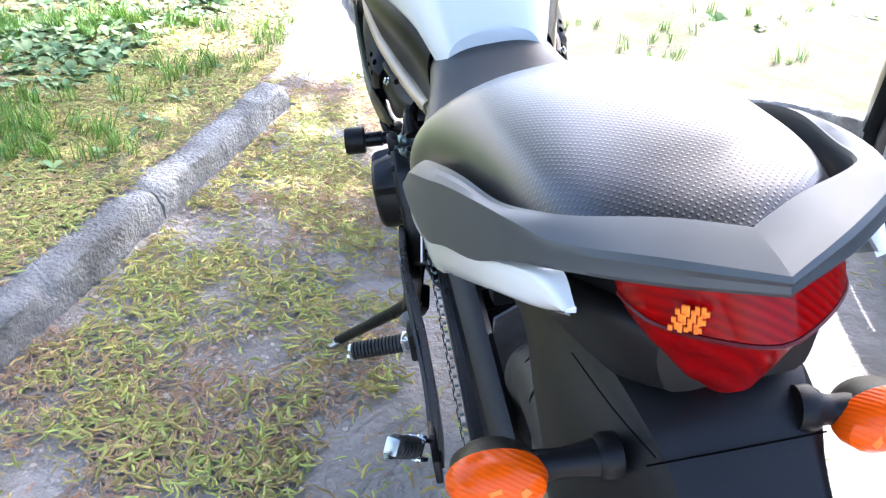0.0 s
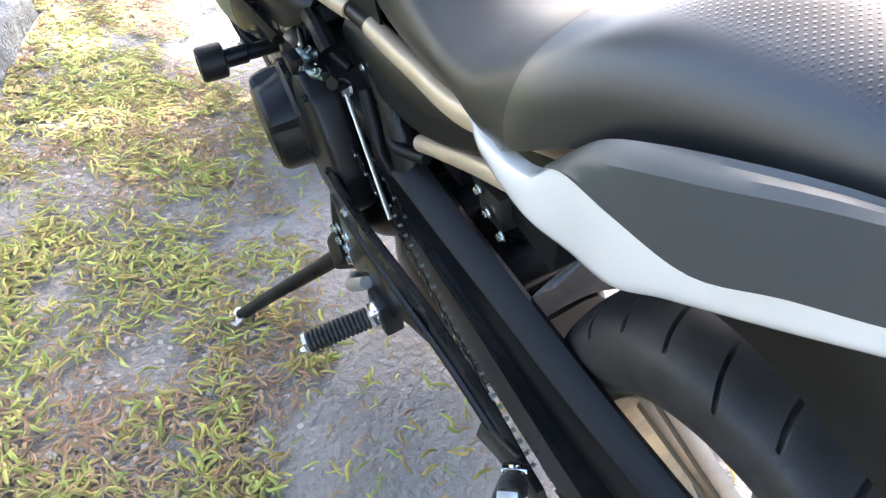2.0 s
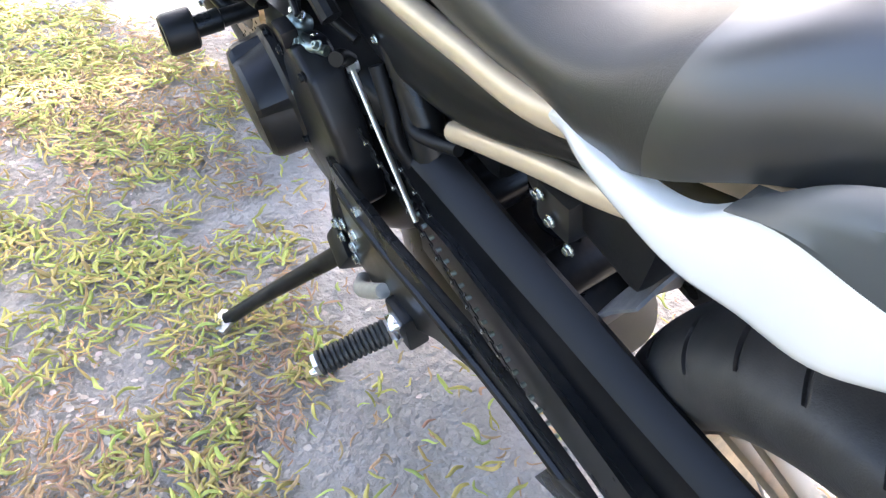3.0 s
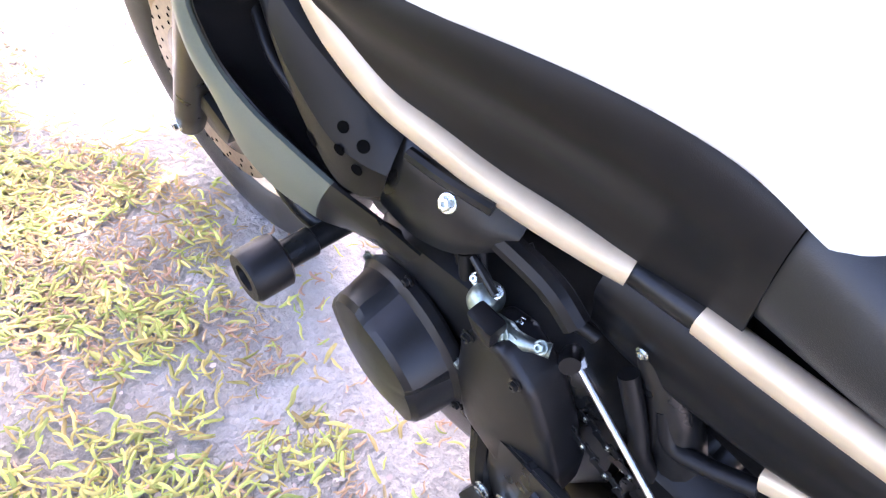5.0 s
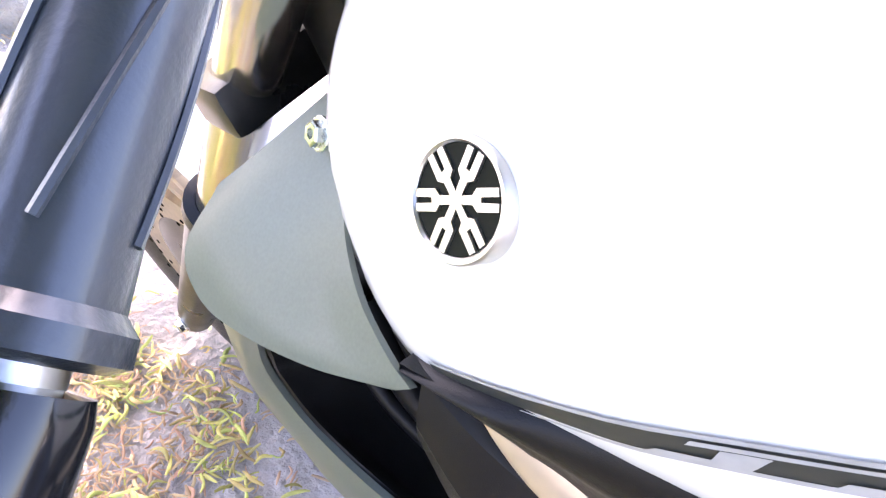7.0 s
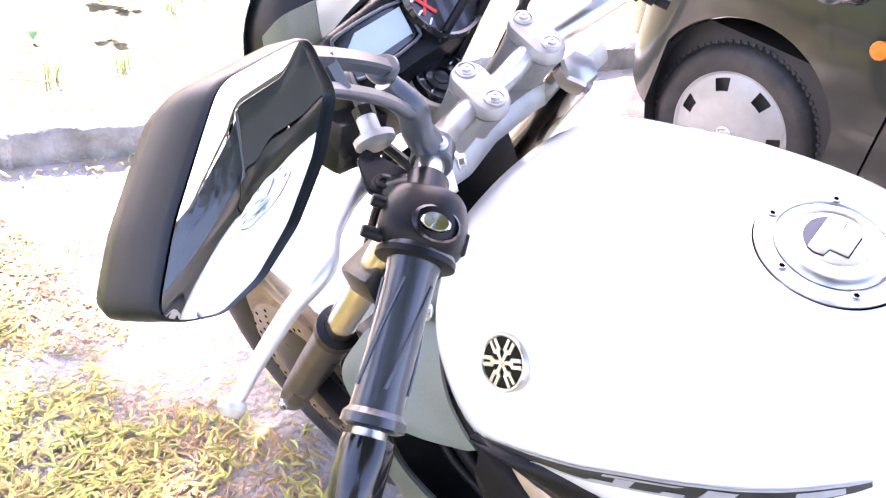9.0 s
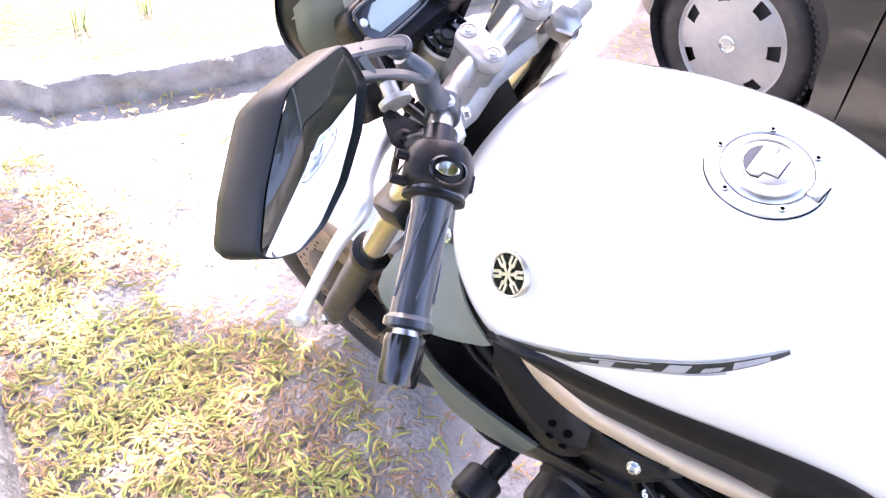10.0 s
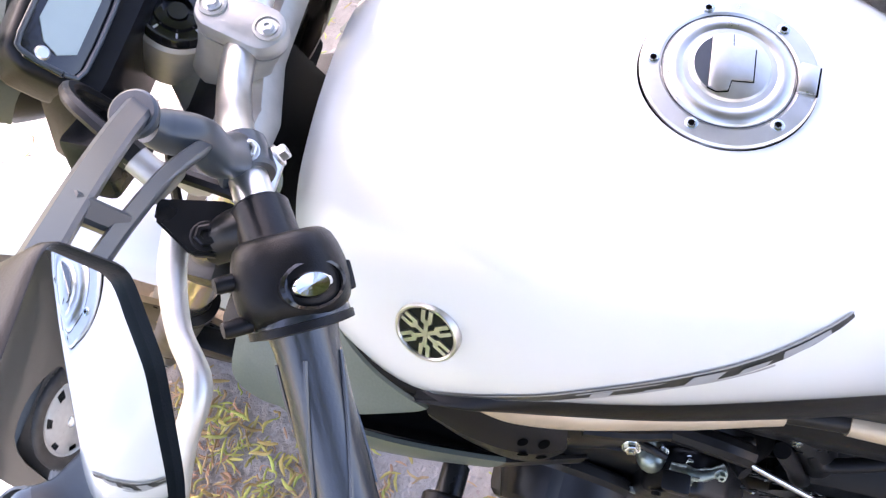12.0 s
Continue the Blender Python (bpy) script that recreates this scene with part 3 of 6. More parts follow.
def on_side(y, z, bvh=None):
    """Where a level line from the left meets the tank: place and outward normal."""
    hit, nrm, _, _ = (bvh or TANK_BVH).ray_cast(Vector((-1, y, z)), Vector((1, 0, 0)))
    if hit is None:
        return Vector((-0.15, y, z)), Vector((-1, 0, 0))
    return hit, (nrm if nrm.x < 0 else -nrm)


def ribbon(bvh, line, widths, lift, thick=0.0):
    """A band lying on the left flank; line of (y, z), widths across."""
    rows = []
    pts = spline([(0, y, z) for y, z in line], 6)
    ws = np.interp(np.linspace(0, len(widths) - 1, len(pts)), range(len(widths)), widths)
    for i, q in enumerate(pts):
        d = Vector(pts[min(i + 1, len(pts) - 1)] - pts[max(i - 1, 0)]).normalized()
        side = Vector((0, -d.z, d.y))
        row = []
        for s in (-1, -0.5, 0, 0.5, 1):
            p = Vector(q) + side * s * ws[i] / 2
            h, nr = on_side(p.y, p.z, bvh)
            row.append(h + nr * lift)
        rows.append(row)
    return grid(rows)


STRIPE = [(.962, .842), (.920, .862), (.880, .883), (.840, .908), (.800, .932), (.770, .950), (.748, .965), (.730, .978), (.712, .990)]
part("side_stripe", ribbon(TANK_BVH, STRIPE, [.003, .009, .0115, .012, .012, .011, .009, .007, .003], .0012), M["stripe_dark"], tank, "black side stripe with pale slanted bars")
part("stripe_edge", ribbon(TANK_BVH, [(y + .007 * k, z + .012 * k) for (y, z), k in zip(STRIPE, (.2, .4, .48, .5, .5, .48, .4, .3, .15))], [.0015, .0022, .0022, .0022, .0022, .0022, .002, .0016, .001], .0015), M["stripe_grey"], tank)
part("stripe_edge", ribbon(TANK_BVH, [(y - .0033, z - .0057) for y, z in STRIPE[1:7]], [.001, .0022, .0022, .0022, .002], .0015), M["stripe_grey"], tank)


def stripe_bar(corners):
    """A pale patch inside the stripe; corners as (y along, -1..1 across), going round."""
    def at(y, v):
        z = float(np.interp(-y, [-q[0] for q in STRIPE], [q[1] for q in STRIPE]))
        h, nr = on_side(y + v * .0026, z + v * .0045)
        return h + nr * .0021
    a, b, c, d = corners
    mix = lambda p, q, t: (p[0] + (q[0] - p[0]) * t, p[1] + (q[1] - p[1]) * t)
    rows = [[at(*mix(mix(a, b, u), mix(d, c, u), w)) for w in (0, .33, .67, 1)] for u in (0, .25, .5, .75, 1)]
    part("stripe_bar", grid(rows), M["stripe_grey"], tank)


for q in (((.870, -.95), (.850, -.95), (.848, -.5), (.866, -.5)), ((.851, -.95), (.839, -.95), (.832, .5), (.846, .5)), ((.856, .55), (.806, .62), (.800, .95), (.854, .95)),
          ((.818, -.95), (.803, -.95), (.801, -.5), (.815, -.45)), ((.795, -.85), (.777, -.85), (.769, .8), (.786, .9)), ((.766, -.8), (.752, -.7), (.748, .1), (.762, .1)), ((.744, -.6), (.722, -.3), (.722, .4), (.742, .6))):
    stripe_bar(q)


def badge():
    """A round badge: silver ring, dark field, six plain silver bars."""
    h, nr = on_side(.962, .931)
    nr = (nr + Vector((0, .10, .22))).normalized()
    m = axis_matrix(h + nr * .0025, nr)
    b = new("badge")
    b.parent = tank
    b["label"] = "round silver badge on a dark field"
    part("ring", lathe([(.0238, -.008), (.0238, .003), (.0230, .0042), (.0216, .0042), (.0206, .003), (.0206, .001)], m, 48), M["alu"], b)
    part("field", lathe([(.0207, 0), (.0207, .0022), (0, .0024)], m, 32, False), M["badge_field"], b)
    for k in range(6):
        a = radians(60 * k + 8)
        off = m @ Matrix.Rotation(a, 4, 'Z')
        part("badge_bar", slab([(-.0015, 0), (.0015, 0), (.0017, .008), (.0042, .010), (.0042, .0198), (.0012, .0200), (.0010, .012), (-.0010, .012), (-.0012, .0200), (-.0042, .0198), (-.0042, .010), (-.0017, .008)], off @ pose(0, 0, .003), .0014), M["alu"], b)



badge()


def fuel_cap():
    """Screwed ring, dished lid, round lock cover with a lifting flap over a dark crescent, and a hinge plate."""
    hit, nr, _, _ = TANK_BVH.ray_cast(Vector((.007, .807, 1.3)), Vector((0, 0, -1)))
    m = axis_matrix(hit + Vector((0, 0, -.002)), nr if nr.z > 0 else -nr, (0, 1, 0)) @ Matrix.Scale(.85, 4)
    cap = part("fuel_cap", lathe([(.062, -.004), (.062, .0030), (.0605, .0046), (.049, .0052), (.0475, .0040), (.0460, .0040), (.0445, .0062), (.040, .0080), (.036, .0084), (.0325, .0070)], m, 64, False), M["alu"], tank, "round silver fuel cap ring with screws")
    # dark rings paint the shadow gaps round the cap; flap, hinge, sockets likewise
    part("gap_shade_ring", lathe([(.0615, .0005), (.0626, .0012), (.0628, -.002)], m, 64, False), M["void"], cap)
    part("gap_shade_ring", lathe([(.0472, .0042), (.0467, .0046), (.0462, .0042)], m, 64, False), M["dial"], cap)
    part("lid", lathe([(.0328, .0071), (.0285, .0072), (.0272, .0094), (.0262, .0098), (0, .0100)], m, 56, False), M["alu"], cap)
    arc = [(.0255 * math.cos(radians(d)), .0255 * math.sin(radians(d))) for d in range(37, 151, 8)]
    part("lock_recess", slab(arc, m @ pose(0, 0, .0101), .0008), M["dial"], cap, "dark crescent recess")
    flap = [(.0205, .0150), (.0240, .0080), (.0252, .0010), (.0152, .0002), (.0152, -.0150), (-.0112, -.0154), (-.0128, -.0010), (-.0215, .0004), (-.0235, .0080), (-.0212, .0140)]
    part("flap_gap", slab([(x * 1.03, y * 1.03 - (.0006 if y < .01 else 0)) for x, y in reversed(flap)], m @ pose(0, 0, .0101), .0006), M["void"], cap)
    part("key_flap", slab(list(reversed(flap)), m @ pose(0, 0, .0106), .0024, .0008), M["alu"], cap)
    part("hinge_plate", block((.024, .013, .0022), m @ pose(.002, -.0535, .0060, 0, 0, -4), .0008), M["alu"], cap)
    part("hinge_gap", block((.0236, .0012, .0020), m @ pose(.001, -.0608, .0050, 0, 0, -4)), M["void"], cap)
    for deg in (91, 157, 223, 320, 22):
        a = radians(deg)
        at = m @ pose(.0530 * math.cos(a), .0530 * math.sin(a), 0)
        part("screw", lathe([(.0046, .0045), (.0046, .0060), (.0040, .0064), (.0024, .0064), (.0022, .0052), (0, .0052)], at, 14, False), M["zinc"], cap)
        part("screw_socket", lathe([(.0024, .0065), (0, .0066)], at, 6, False), M["void"], cap)


fuel_cap()

# black lower tank cover, between tank and frame tube, left and right
for s in (1, -1):
    rows = []
    for y, zt, xt, zb, xb in ((.975, .834, .184, .832, .186), (.930, .853, .184, .838, .186), (.900, .858, .179, .802, .174), (.865, .863, .173, .766, .163), (.79, .866, .159, .729, .138),
                              (.72, .862, .141, .704, .114), (.665, .855, .125, .690, .102), (.625, .838, .111, .688, .096), (.575, .812, .094, .690, .094)):
        rows.append([(-s * (xt - .030), y, zt + .004), (-s * (xt - .004), y, zt), (-s * (xt + .006), y, zt - .25 * (zt - zb)), (-s * (xb + .004), y, zb + .35 * (zt - zb)), (-s * xb, y, zb), (-s * (xb - .02), y, zb - .008)])
    part("lower_tank_cover", thicken(smooth_grid(rows, 5, 4, False, False), .004), M["plastic"], bike, "matt black plastic cover below the tank")

# ---- seat ----
def tail_x(y):
    """The tail sits a little to the right of the wheel line."""
    return 0.028 * max(0.0, min(1.0, (0.20 - y) / 0.4))


SEAT = [
    (.575, [(0, .708), (-.076, .710), (-.092, .720), (-.098, .757), (-.090, .798), (-.052, .826), (0, .832)]),
    (.500, [(0, .710), (-.086, .714), (-.103, .726), (-.108, .760), (-.096, .794), (-.052, .814), (0, .818)]),
    (.410, [(0, .714), (-.096, .722), (-.113, .735), (-.123, .765), (-.110, .790), (-.056, .804), (0, .806)]),
    (.320, [(0, .722), (-.098, .726), (-.115, .737), (-.135, .774), (-.130, .800), (-.066, .812), (0, .812)]),
    (.245, [(0, .756), (-.120, .754), (-.139, .765), (-.151, .799), (-.136, .828), (-.070, .842), (0, .842)]),
    (.175, [(0, .800), (-.138, .800), (-.158, .812), (-.150, .848), (-.122, .878), (-.066, .895), (0, .897)]),
    (.110, [(0, .830), (-.126, .834), (-.142, .846), (-.136, .880), (-.110, .912), (-.060, .930), (0, .934)]),
    (.030, [(0, .850), (-.116, .858), (-.128, .868), (-.124, .898), (-.102, .928), (-.056, .946), (0, .950)]),
    (-.060, [(0, .870), (-.108, .880), (-.118, .888), (-.114, .912), (-.094, .938), (-.052, .952), (0, .956)]),
    (-.135, [(0, .885), (-.098, .894), (-.108, .902), (-.104, .920), (-.086, .940), (-.048, .951), (0, .954)]),
    (-.185, [(0, .900), (-.070, .905), (-.082, .910), (-.079, .922), (-.066, .934), (-.036, .942), (0, .944)]),
    (-.215, [(0, .912), (-.034, .914), (-.040, .917), (-.039, .922), (-.032, .927), (-.018, .931), (0, .932)]),
]
seat = new("seat")
seat.parent = bike
seat["label"] = "black vinyl dual seat with dotted pillion pad"


def seat_pads():
    """One smooth shell, cut across where the dotted cover begins."""
    rings = [ring(y, h, tail_x(y)) for y, h in SEAT]
    wide = []
    for r in rings:
        r = [np.array(q, float) for q in r]
        q = spline(r[-2:] + r + r[:2], 4)
        wide.append(q[8:8 + len(r) * 4])
    cols = [spline([w[j] for w in wide], 6) for j in range(len(wide[0]))]
    rows = [[c[i] for c in cols] for i in range(len(cols[0]))]
    cut = 29
    part("rider_pad", grid(rows[:cut + 1], True, True), M["seat"], seat, "smooth black vinyl rider pad")
    part("pillion_pad", grid(rows[cut:], True, True), M["dots"], seat, "black dotted vinyl pillion pad")


seat_pads()

# ---- white side panel ribbon, under the seat and rail ----
FLANGE_Y = [-.213, -.188, -.165, -.05, .02, .065, .11]
for s in (1, -1):
    rows = []
    for y, zt, xt, zb, xb in ((.322, .735, .117, .725, .115), (.285, .758, .132, .737, .126), (.245, .770, .148, .748, .143), (.195, .783, .158, .757, .156), (.15, .798, .161, .756, .160), (.11, .834, .158, .754, .153),
                              (.065, .850, .158, .757, .150), (.02, .842, .150, .781, .142), (-.05, .858, .136, .814, .127), (-.12, .882, .118, .849, .112), (-.165, .898, .100, .868, .098), (-.188, .903, .089, .878, .088), (-.213, .893, .076, .889, .0755)):
        side = lambda x: -x if s > 0 else x + 2 * tail_x(y)
        rows.append([(side(xt - (.004 if y < -.2 else .016)), y, zt + (0 if y < -.2 else .002)), (side(xt), y, zt), (side(.45 * xt + .55 * xb + .004), y, (zt + zb) / 2), (side(xb), y, zb), (side(xb - float(np.interp(y, FLANGE_Y, [.004, .014, .032, .030, .022, .016, .014]))), y, zb - float(np.interp(y, FLANGE_Y, [.001, .008, .020, .017, .010, .006, .004])))])
    part("side_panel", thicken(smooth_grid(rows, 5, 4, False, False), .004), M["white_paint"], bike, "slim white side panel")

# ---- grab rail ----
for s in (1, -1):
    rows = []
    for y, xi, zi, xo, zo, xb, zb in ((.128, .148, .822, .154, .824, .156, .822), (.088, .144, .862, .160, .856, .167, .846), (.045, .140, .884, .158, .878, .165, .844), (-.01, .130, .902, .148, .898, .156, .839), (-.06, .118, .915, .134, .914, .142, .859),
                                      (-.12, .100, .923, .116, .928, .124, .880), (-.17, .080, .936, .098, .936, .104, .908), (-.205, .060, .942, .078, .938, .082, .919), (-.250, .012, .946, .028, .945, .032, .926), (-.286, -.028, .946, -.028, .944, -.028, .930)):
        side = lambda x: -x if s > 0 else x + 2 * tail_x(y)
        back = y < -.2
        rows.append([(side(xi), y + float(np.interp(-y, [.12, .17, .205, .25, .286], [0, .006, .019, .038, .048])), zi), (side(xi + .25 * (xo - xi)), y + float(np.interp(-y, [.12, .17, .205, .25, .286], [0, .004, .013, .028, .036])), zi + .002), (side(xo), y, zo), (side(xo + .004 * min(1, max(0, (xo + .028) / .03))), y, (zo + zb) / 2), (side(xb), y, zb), (side(xb - .02 * min(1, max(0, (xo + .028) / .06))), y + (.02 if back else 0), zb + .004)])
    part("grab_rail", smooth_grid(rows, 5, 2, True, True), M["rail_grey"], bike, "grey cast pillion grab rail", sharp=30)

# ---- tail light ----
tl = new("tail_light")
tl.parent = bike
tl["label"] = "red wedge-shaped tail light"
cx = .024
TLP = [  # plan: half width, y
    (.073, -.212), (.069, -.232), (.060, -.250), (.034, -.272), (.0, -.287)]


def tail_shell(scale, z_top, z_mid, z_bot):
    rows = []
    pts = [(q[0], q[1]) for q in spline([(w, y, 0) for w, y in TLP + [(-w, y) for w, y in reversed(TLP[:-1])]], 4)]
    for z, k, back in ((z_top, 1.0, 0.012), (z_mid, .95, -.004), (z_mid - .006, .92, 0.0), (z_mid - .040, .76, .017), (z_mid - .070, .62, .034), (z_bot + .012, .47, .055), (z_bot, .33, .070)):
        rows.append([(cx - w * k * scale, y * scale + back, z) for w, y in pts])
    return grid([[tuple(p) for p in r] for r in rows])


part("lens", thicken(tail_shell(1.0, .934, .903, .800), .003), M["red"], tl, "glossy red lens with slanted ribs", sharp=50)
part("lens_groove", tube([(cx - w * .948, y - .0045, .901) for w, y in TLP] + [(cx + w * .948, y - .0045, .901) for w, y in reversed(TLP[:-1])], .0016, 6, 3), M["red_solid"], tl)
part("housing", smooth_grid([ring(y, [(0, zb), (-w * .5, zb), (-w, zb + .05), (-w, .900), (-w * .8, .914), (0, .914)], cx) for y, w, zb in ((-.02, .085, .80), (-.12, .086, .785), (-.165, .070, .795), (-.195, .050, .825), (-.215, .03, .85))], 3, 3), M["plastic"], tl, "black tail light housing")
# small amber blocks paint the glow of light caught in the red lens
for i in range(7):
    for z, u0 in ((.919, .24), (.913, .19), (.907, .14)):
        u = u0 + i * .070 + .02 * ((i * 3) % 2)
        w, y = .056 - .034 * u, -.2565 - .0180 * u
        part("lens_glint", block((.0028, .0016, .0038 + .0018 * ((i * 7) % 3)), pose(cx - w - .0025, y - .0060, z + .001 * ((i * 5) % 3), 0, 0, -32), .0005), M["amber_glint"], tl)

# ---- rear mudguard, plate holder, indicators ----
place(0, -.03, .01, 1.05)
rows = []
for y, z, k, dz, skirt in ((.26, .70, .9, .05, 0), (.18, .735, 1.0, .05, 0), (.05, .77, 1.0, .05, 0), (-.07, .798, .95, .05, .018), (-.16, .800, .85, .05, .034), (-.20, .790, .76, .045, .034), (-.225, .772, .66, .035, .022), (-.262, .738, .60, .030, .008), (-.305, .690, .62, .030, 0), (-.340, .625, .64, .030, 0)):
    rows.append([(cx - .092 * k - skirt, y + .004, z - dz - .030 - 1.2 * skirt), (cx - .090 * k - .6 * skirt, y, z - dz * .8 - skirt * .5), (cx - .078 * k, y, z - dz * .22), (cx - .066 * k, y, z - .003), (cx - .02, y, z), (cx + .02, y, z), (cx + .066 * k, y, z - .003), (cx + .078 * k, y, z - dz * .22), (cx + .090 * k, y, z - dz * .8), (cx + .092 * k, y + .004, z - dz - .030)])
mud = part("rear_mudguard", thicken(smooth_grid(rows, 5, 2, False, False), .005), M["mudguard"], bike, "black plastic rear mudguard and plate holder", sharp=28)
part("seam", tube([(cx - .062, -.2255, .7735), (cx, -.2275, .7755), (cx + .056, -.2255, .7735)], .0007, 6, 3), M["void"], mud)
part("seam", tube([(cx - .083, -.120, .790), (cx - .071, -.185, .789), (cx - .055, -.222, .776)], .0006, 6, 3), M["void"], mud)
part("plate_holder", slab([(-.058, -.055), (.058, -.055), (.064, .045), (-.064, .045)], Matrix.Translation((cx, -.300, .706)) @ Euler((radians(52), 0, 0)).to_matrix().to_4x4() @ pose(0, 0, .004), .008, .003), M["satin"], mud, "smooth black plate holder")
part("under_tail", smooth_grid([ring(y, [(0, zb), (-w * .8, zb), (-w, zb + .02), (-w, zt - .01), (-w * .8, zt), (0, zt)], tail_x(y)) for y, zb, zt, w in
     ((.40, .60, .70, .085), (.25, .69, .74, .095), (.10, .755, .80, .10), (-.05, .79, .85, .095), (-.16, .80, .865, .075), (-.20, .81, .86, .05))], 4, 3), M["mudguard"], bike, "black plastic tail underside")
place()
part("plate_lamp", lathe([(.016, 0), (.015, .012), (.008, .016), (0, .016)], axis_matrix((.014, -.205, .778), (-.1, -.7, .3)) @ Matrix.Scale(.6, 4), 16, False), M["lcd"], bike, "small clear plate lamp")


def indicator(side, base, tip, name="indicator"):
    """A stubby stalk with an amber lens facing out and back."""
    ind = new(name)
    ind.parent = bike
    ind["label"] = "amber indicator on a black rubber stalk"
    b, t = Vector(base), Vector(tip)
    d = (t - b).normalized()
    part("stalk", tube([tuple(b), tuple(b.lerp(t, .25)), tuple(b.lerp(t, .55)), tuple(t)], [.016, .013, .0105, .0125], 14), M["plastic"], ind)
    part("collar", lathe([(.0165, -.006), (.0175, .004), (.0145, .010)], axis_matrix(tuple(b), tuple(d)), 18), M["plastic"], ind)
    m = axis_matrix(tuple(t + d * .018), (0, -1, .18), (side, 0, 0.1))
    prof = [(.0, -.030), (.55, -.026), (.86, -.014), (.95, 0), (1.0, .003)]
    oval = lambda r, h: [m @ Vector((.021 * r * math.cos(a), .034 * r * math.sin(a), h)) for a in np.linspace(0, 6.2832, 28, endpoint=False)]
    part("housing", grid([oval(max(r, .02), h) for r, h in prof], True, True), M["plastic"], ind)
    lens = [(1.0, .002), (1.02, .010), (.92, .020), (.60, .027), (.02, .030)]
    part("lens", grid([oval(r, h) for r, h in lens], True, True), M["amber"], ind, "orange ribbed lens")
    # brighter blocks paint glints of light on the orange lens
    for k, (a, b2) in enumerate(((-.3, -.2), (.25, .1), (.1, -.45), (-.1, .4))):
        part("bright_glint", block((.006, .009, .0016), m @ pose(.021 * a, .034 * b2, .0285 - .006 * (a * a + b2 * b2), 0, 0, 20 * k), .0006), M["amber_glint"], ind)
    return ind


indicator(-1, (cx - .084, -.236, .778), (-.122, -.240, .786))
indicator(1, (cx + .052, -.236, .788), (.110, -.240, .782))

# ---- wheels ----
def wheel(name, y, z, radius, half, rim_r, n, grooves, hub_half, label):
    w = new(name)
    w.parent = bike
    w["label"] = label
    k = half / .08
    prof = [(-.050 * k, rim_r - .008), (-.066 * k, rim_r + .006), (-.078 * k, rim_r + .030), (-.080 * k, rim_r + .052), (-.072 * k, radius - .022), (-.056 * k, radius - .011), (-.035 * k, radius - .004), (-.012 * k, radius), ]
    prof = prof + [(-a, b) for a, b in reversed(prof)]
    fine = spline([(a, b, 0) for a, b in prof], 4)
    rows = []
    for i in range(n):
        row = []
        for a, b, _ in fine:
            t, r = abs(a) / half, b
            th = 2 * math.pi * i / n
            if grooves:
                step = n // grooves
                th += 2 * math.pi / grooves * (.42 * (t - .4) + .55 * (t - .4) ** 2 + (.5 if a > 0 else 0.0) * min(1.0, t / .12))
                if (.16 < t < .80 if (i // step) % 3 else .30 < t < .92) and b > rim_r + .05 and i % step in (0, 1):
                    r -= .0050
            row.append((a, y + r * math.cos(th), z + r * math.sin(th)))
        rows.append(row)
    rows.append(rows[0])
    part("tyre", grid(rows), M["rubber"], w, "black worn road tyre", sharp=60)
    m = axis_matrix((0, y, z), (-1, 0, 0))
    h = half * .66
    part("rim", lathe([(rim_r - .002, -h), (rim_r - .002, -h + .006), (rim_r - .007, -h * .6), (rim_r - .009, 0), (rim_r - .007, h * .6), (rim_r - .002, h - .006), (rim_r - .002, h),
                       (rim_r - .009, h + .001), (rim_r - .015, h * .75), (rim_r - .019, 0), (rim_r - .015, -h * .75), (rim_r - .009, -h - .001), (rim_r - .002, -h)], m, 72, False), M["rim"], w, "champagne-painted cast rim")
    for j in range(5):
        a = 2 * math.pi * j / 5 + .3
        rot = Matrix.Translation((0, y, z)) @ Matrix.Rotation(a, 4, 'X')
        for d in (-.5, .5):
            part("spoke", block((.022, rim_r - .055, .017), rot @ pose(0, rim_r / 2 + .014, d * .035, d * 9, 0, 0), .004), M["rim"], w)
    part("hub", lathe([(.02, -hub_half), (.045, -hub_half), (.050, -.02), (.050, .02), (.045, hub_half), (.02, hub_half)], m, 28), M["cast"], w)
    return w


def disc(parent, x, y, z, r_out, r_in):
    bm = bmesh.new()
    N = 120
    rad = np.linspace(r_in, r_out, 7)
    v = [[bm.verts.new((x, y + r * math.cos(2 * math.pi * i / N), z + r * math.sin(2 * math.pi * i / N))) for i in range(N)] for r in rad]
    for a in range(6):
        for i in range(N):
            k = (i + 1) % N
            bm.faces.new((v[a][i], v[a][k], v[a + 1][k], v[a + 1][i]))
    d = part("brake_disc", thicken(bm, .0045), M["disc"], parent, "drilled steel brake disc", shade=False)
    side = -1 if x < 0 else 1
    # flat black discs paint the dark of the drillings on a solid disc
    dots = []
    for i in range(54):
        r = r_in + (r_out - r_in) * (.25, .52, .78)[i % 3]
        a = 2 * math.pi * i / 54
        dots.append(lathe([(.0034, 0), (.0034, .0008), (0, .0008)], axis_matrix((x + side * .0048, y + r * math.cos(a), z + r * math.sin(a)), (side, 0, 0)), 8, False))
    d2 = part("drilled_holes", join(*dots), M["void"], d)
    d2["kind"] = "stuff"
    part("disc_carrier", lathe([(r_in + .004, 0), (r_in - .02, .003), (.05, .004), (.03, .004)], axis_matrix((x, y, z), (-1 if x < 0 else 1, 0, 0)), 40, False), M["satin"], parent)


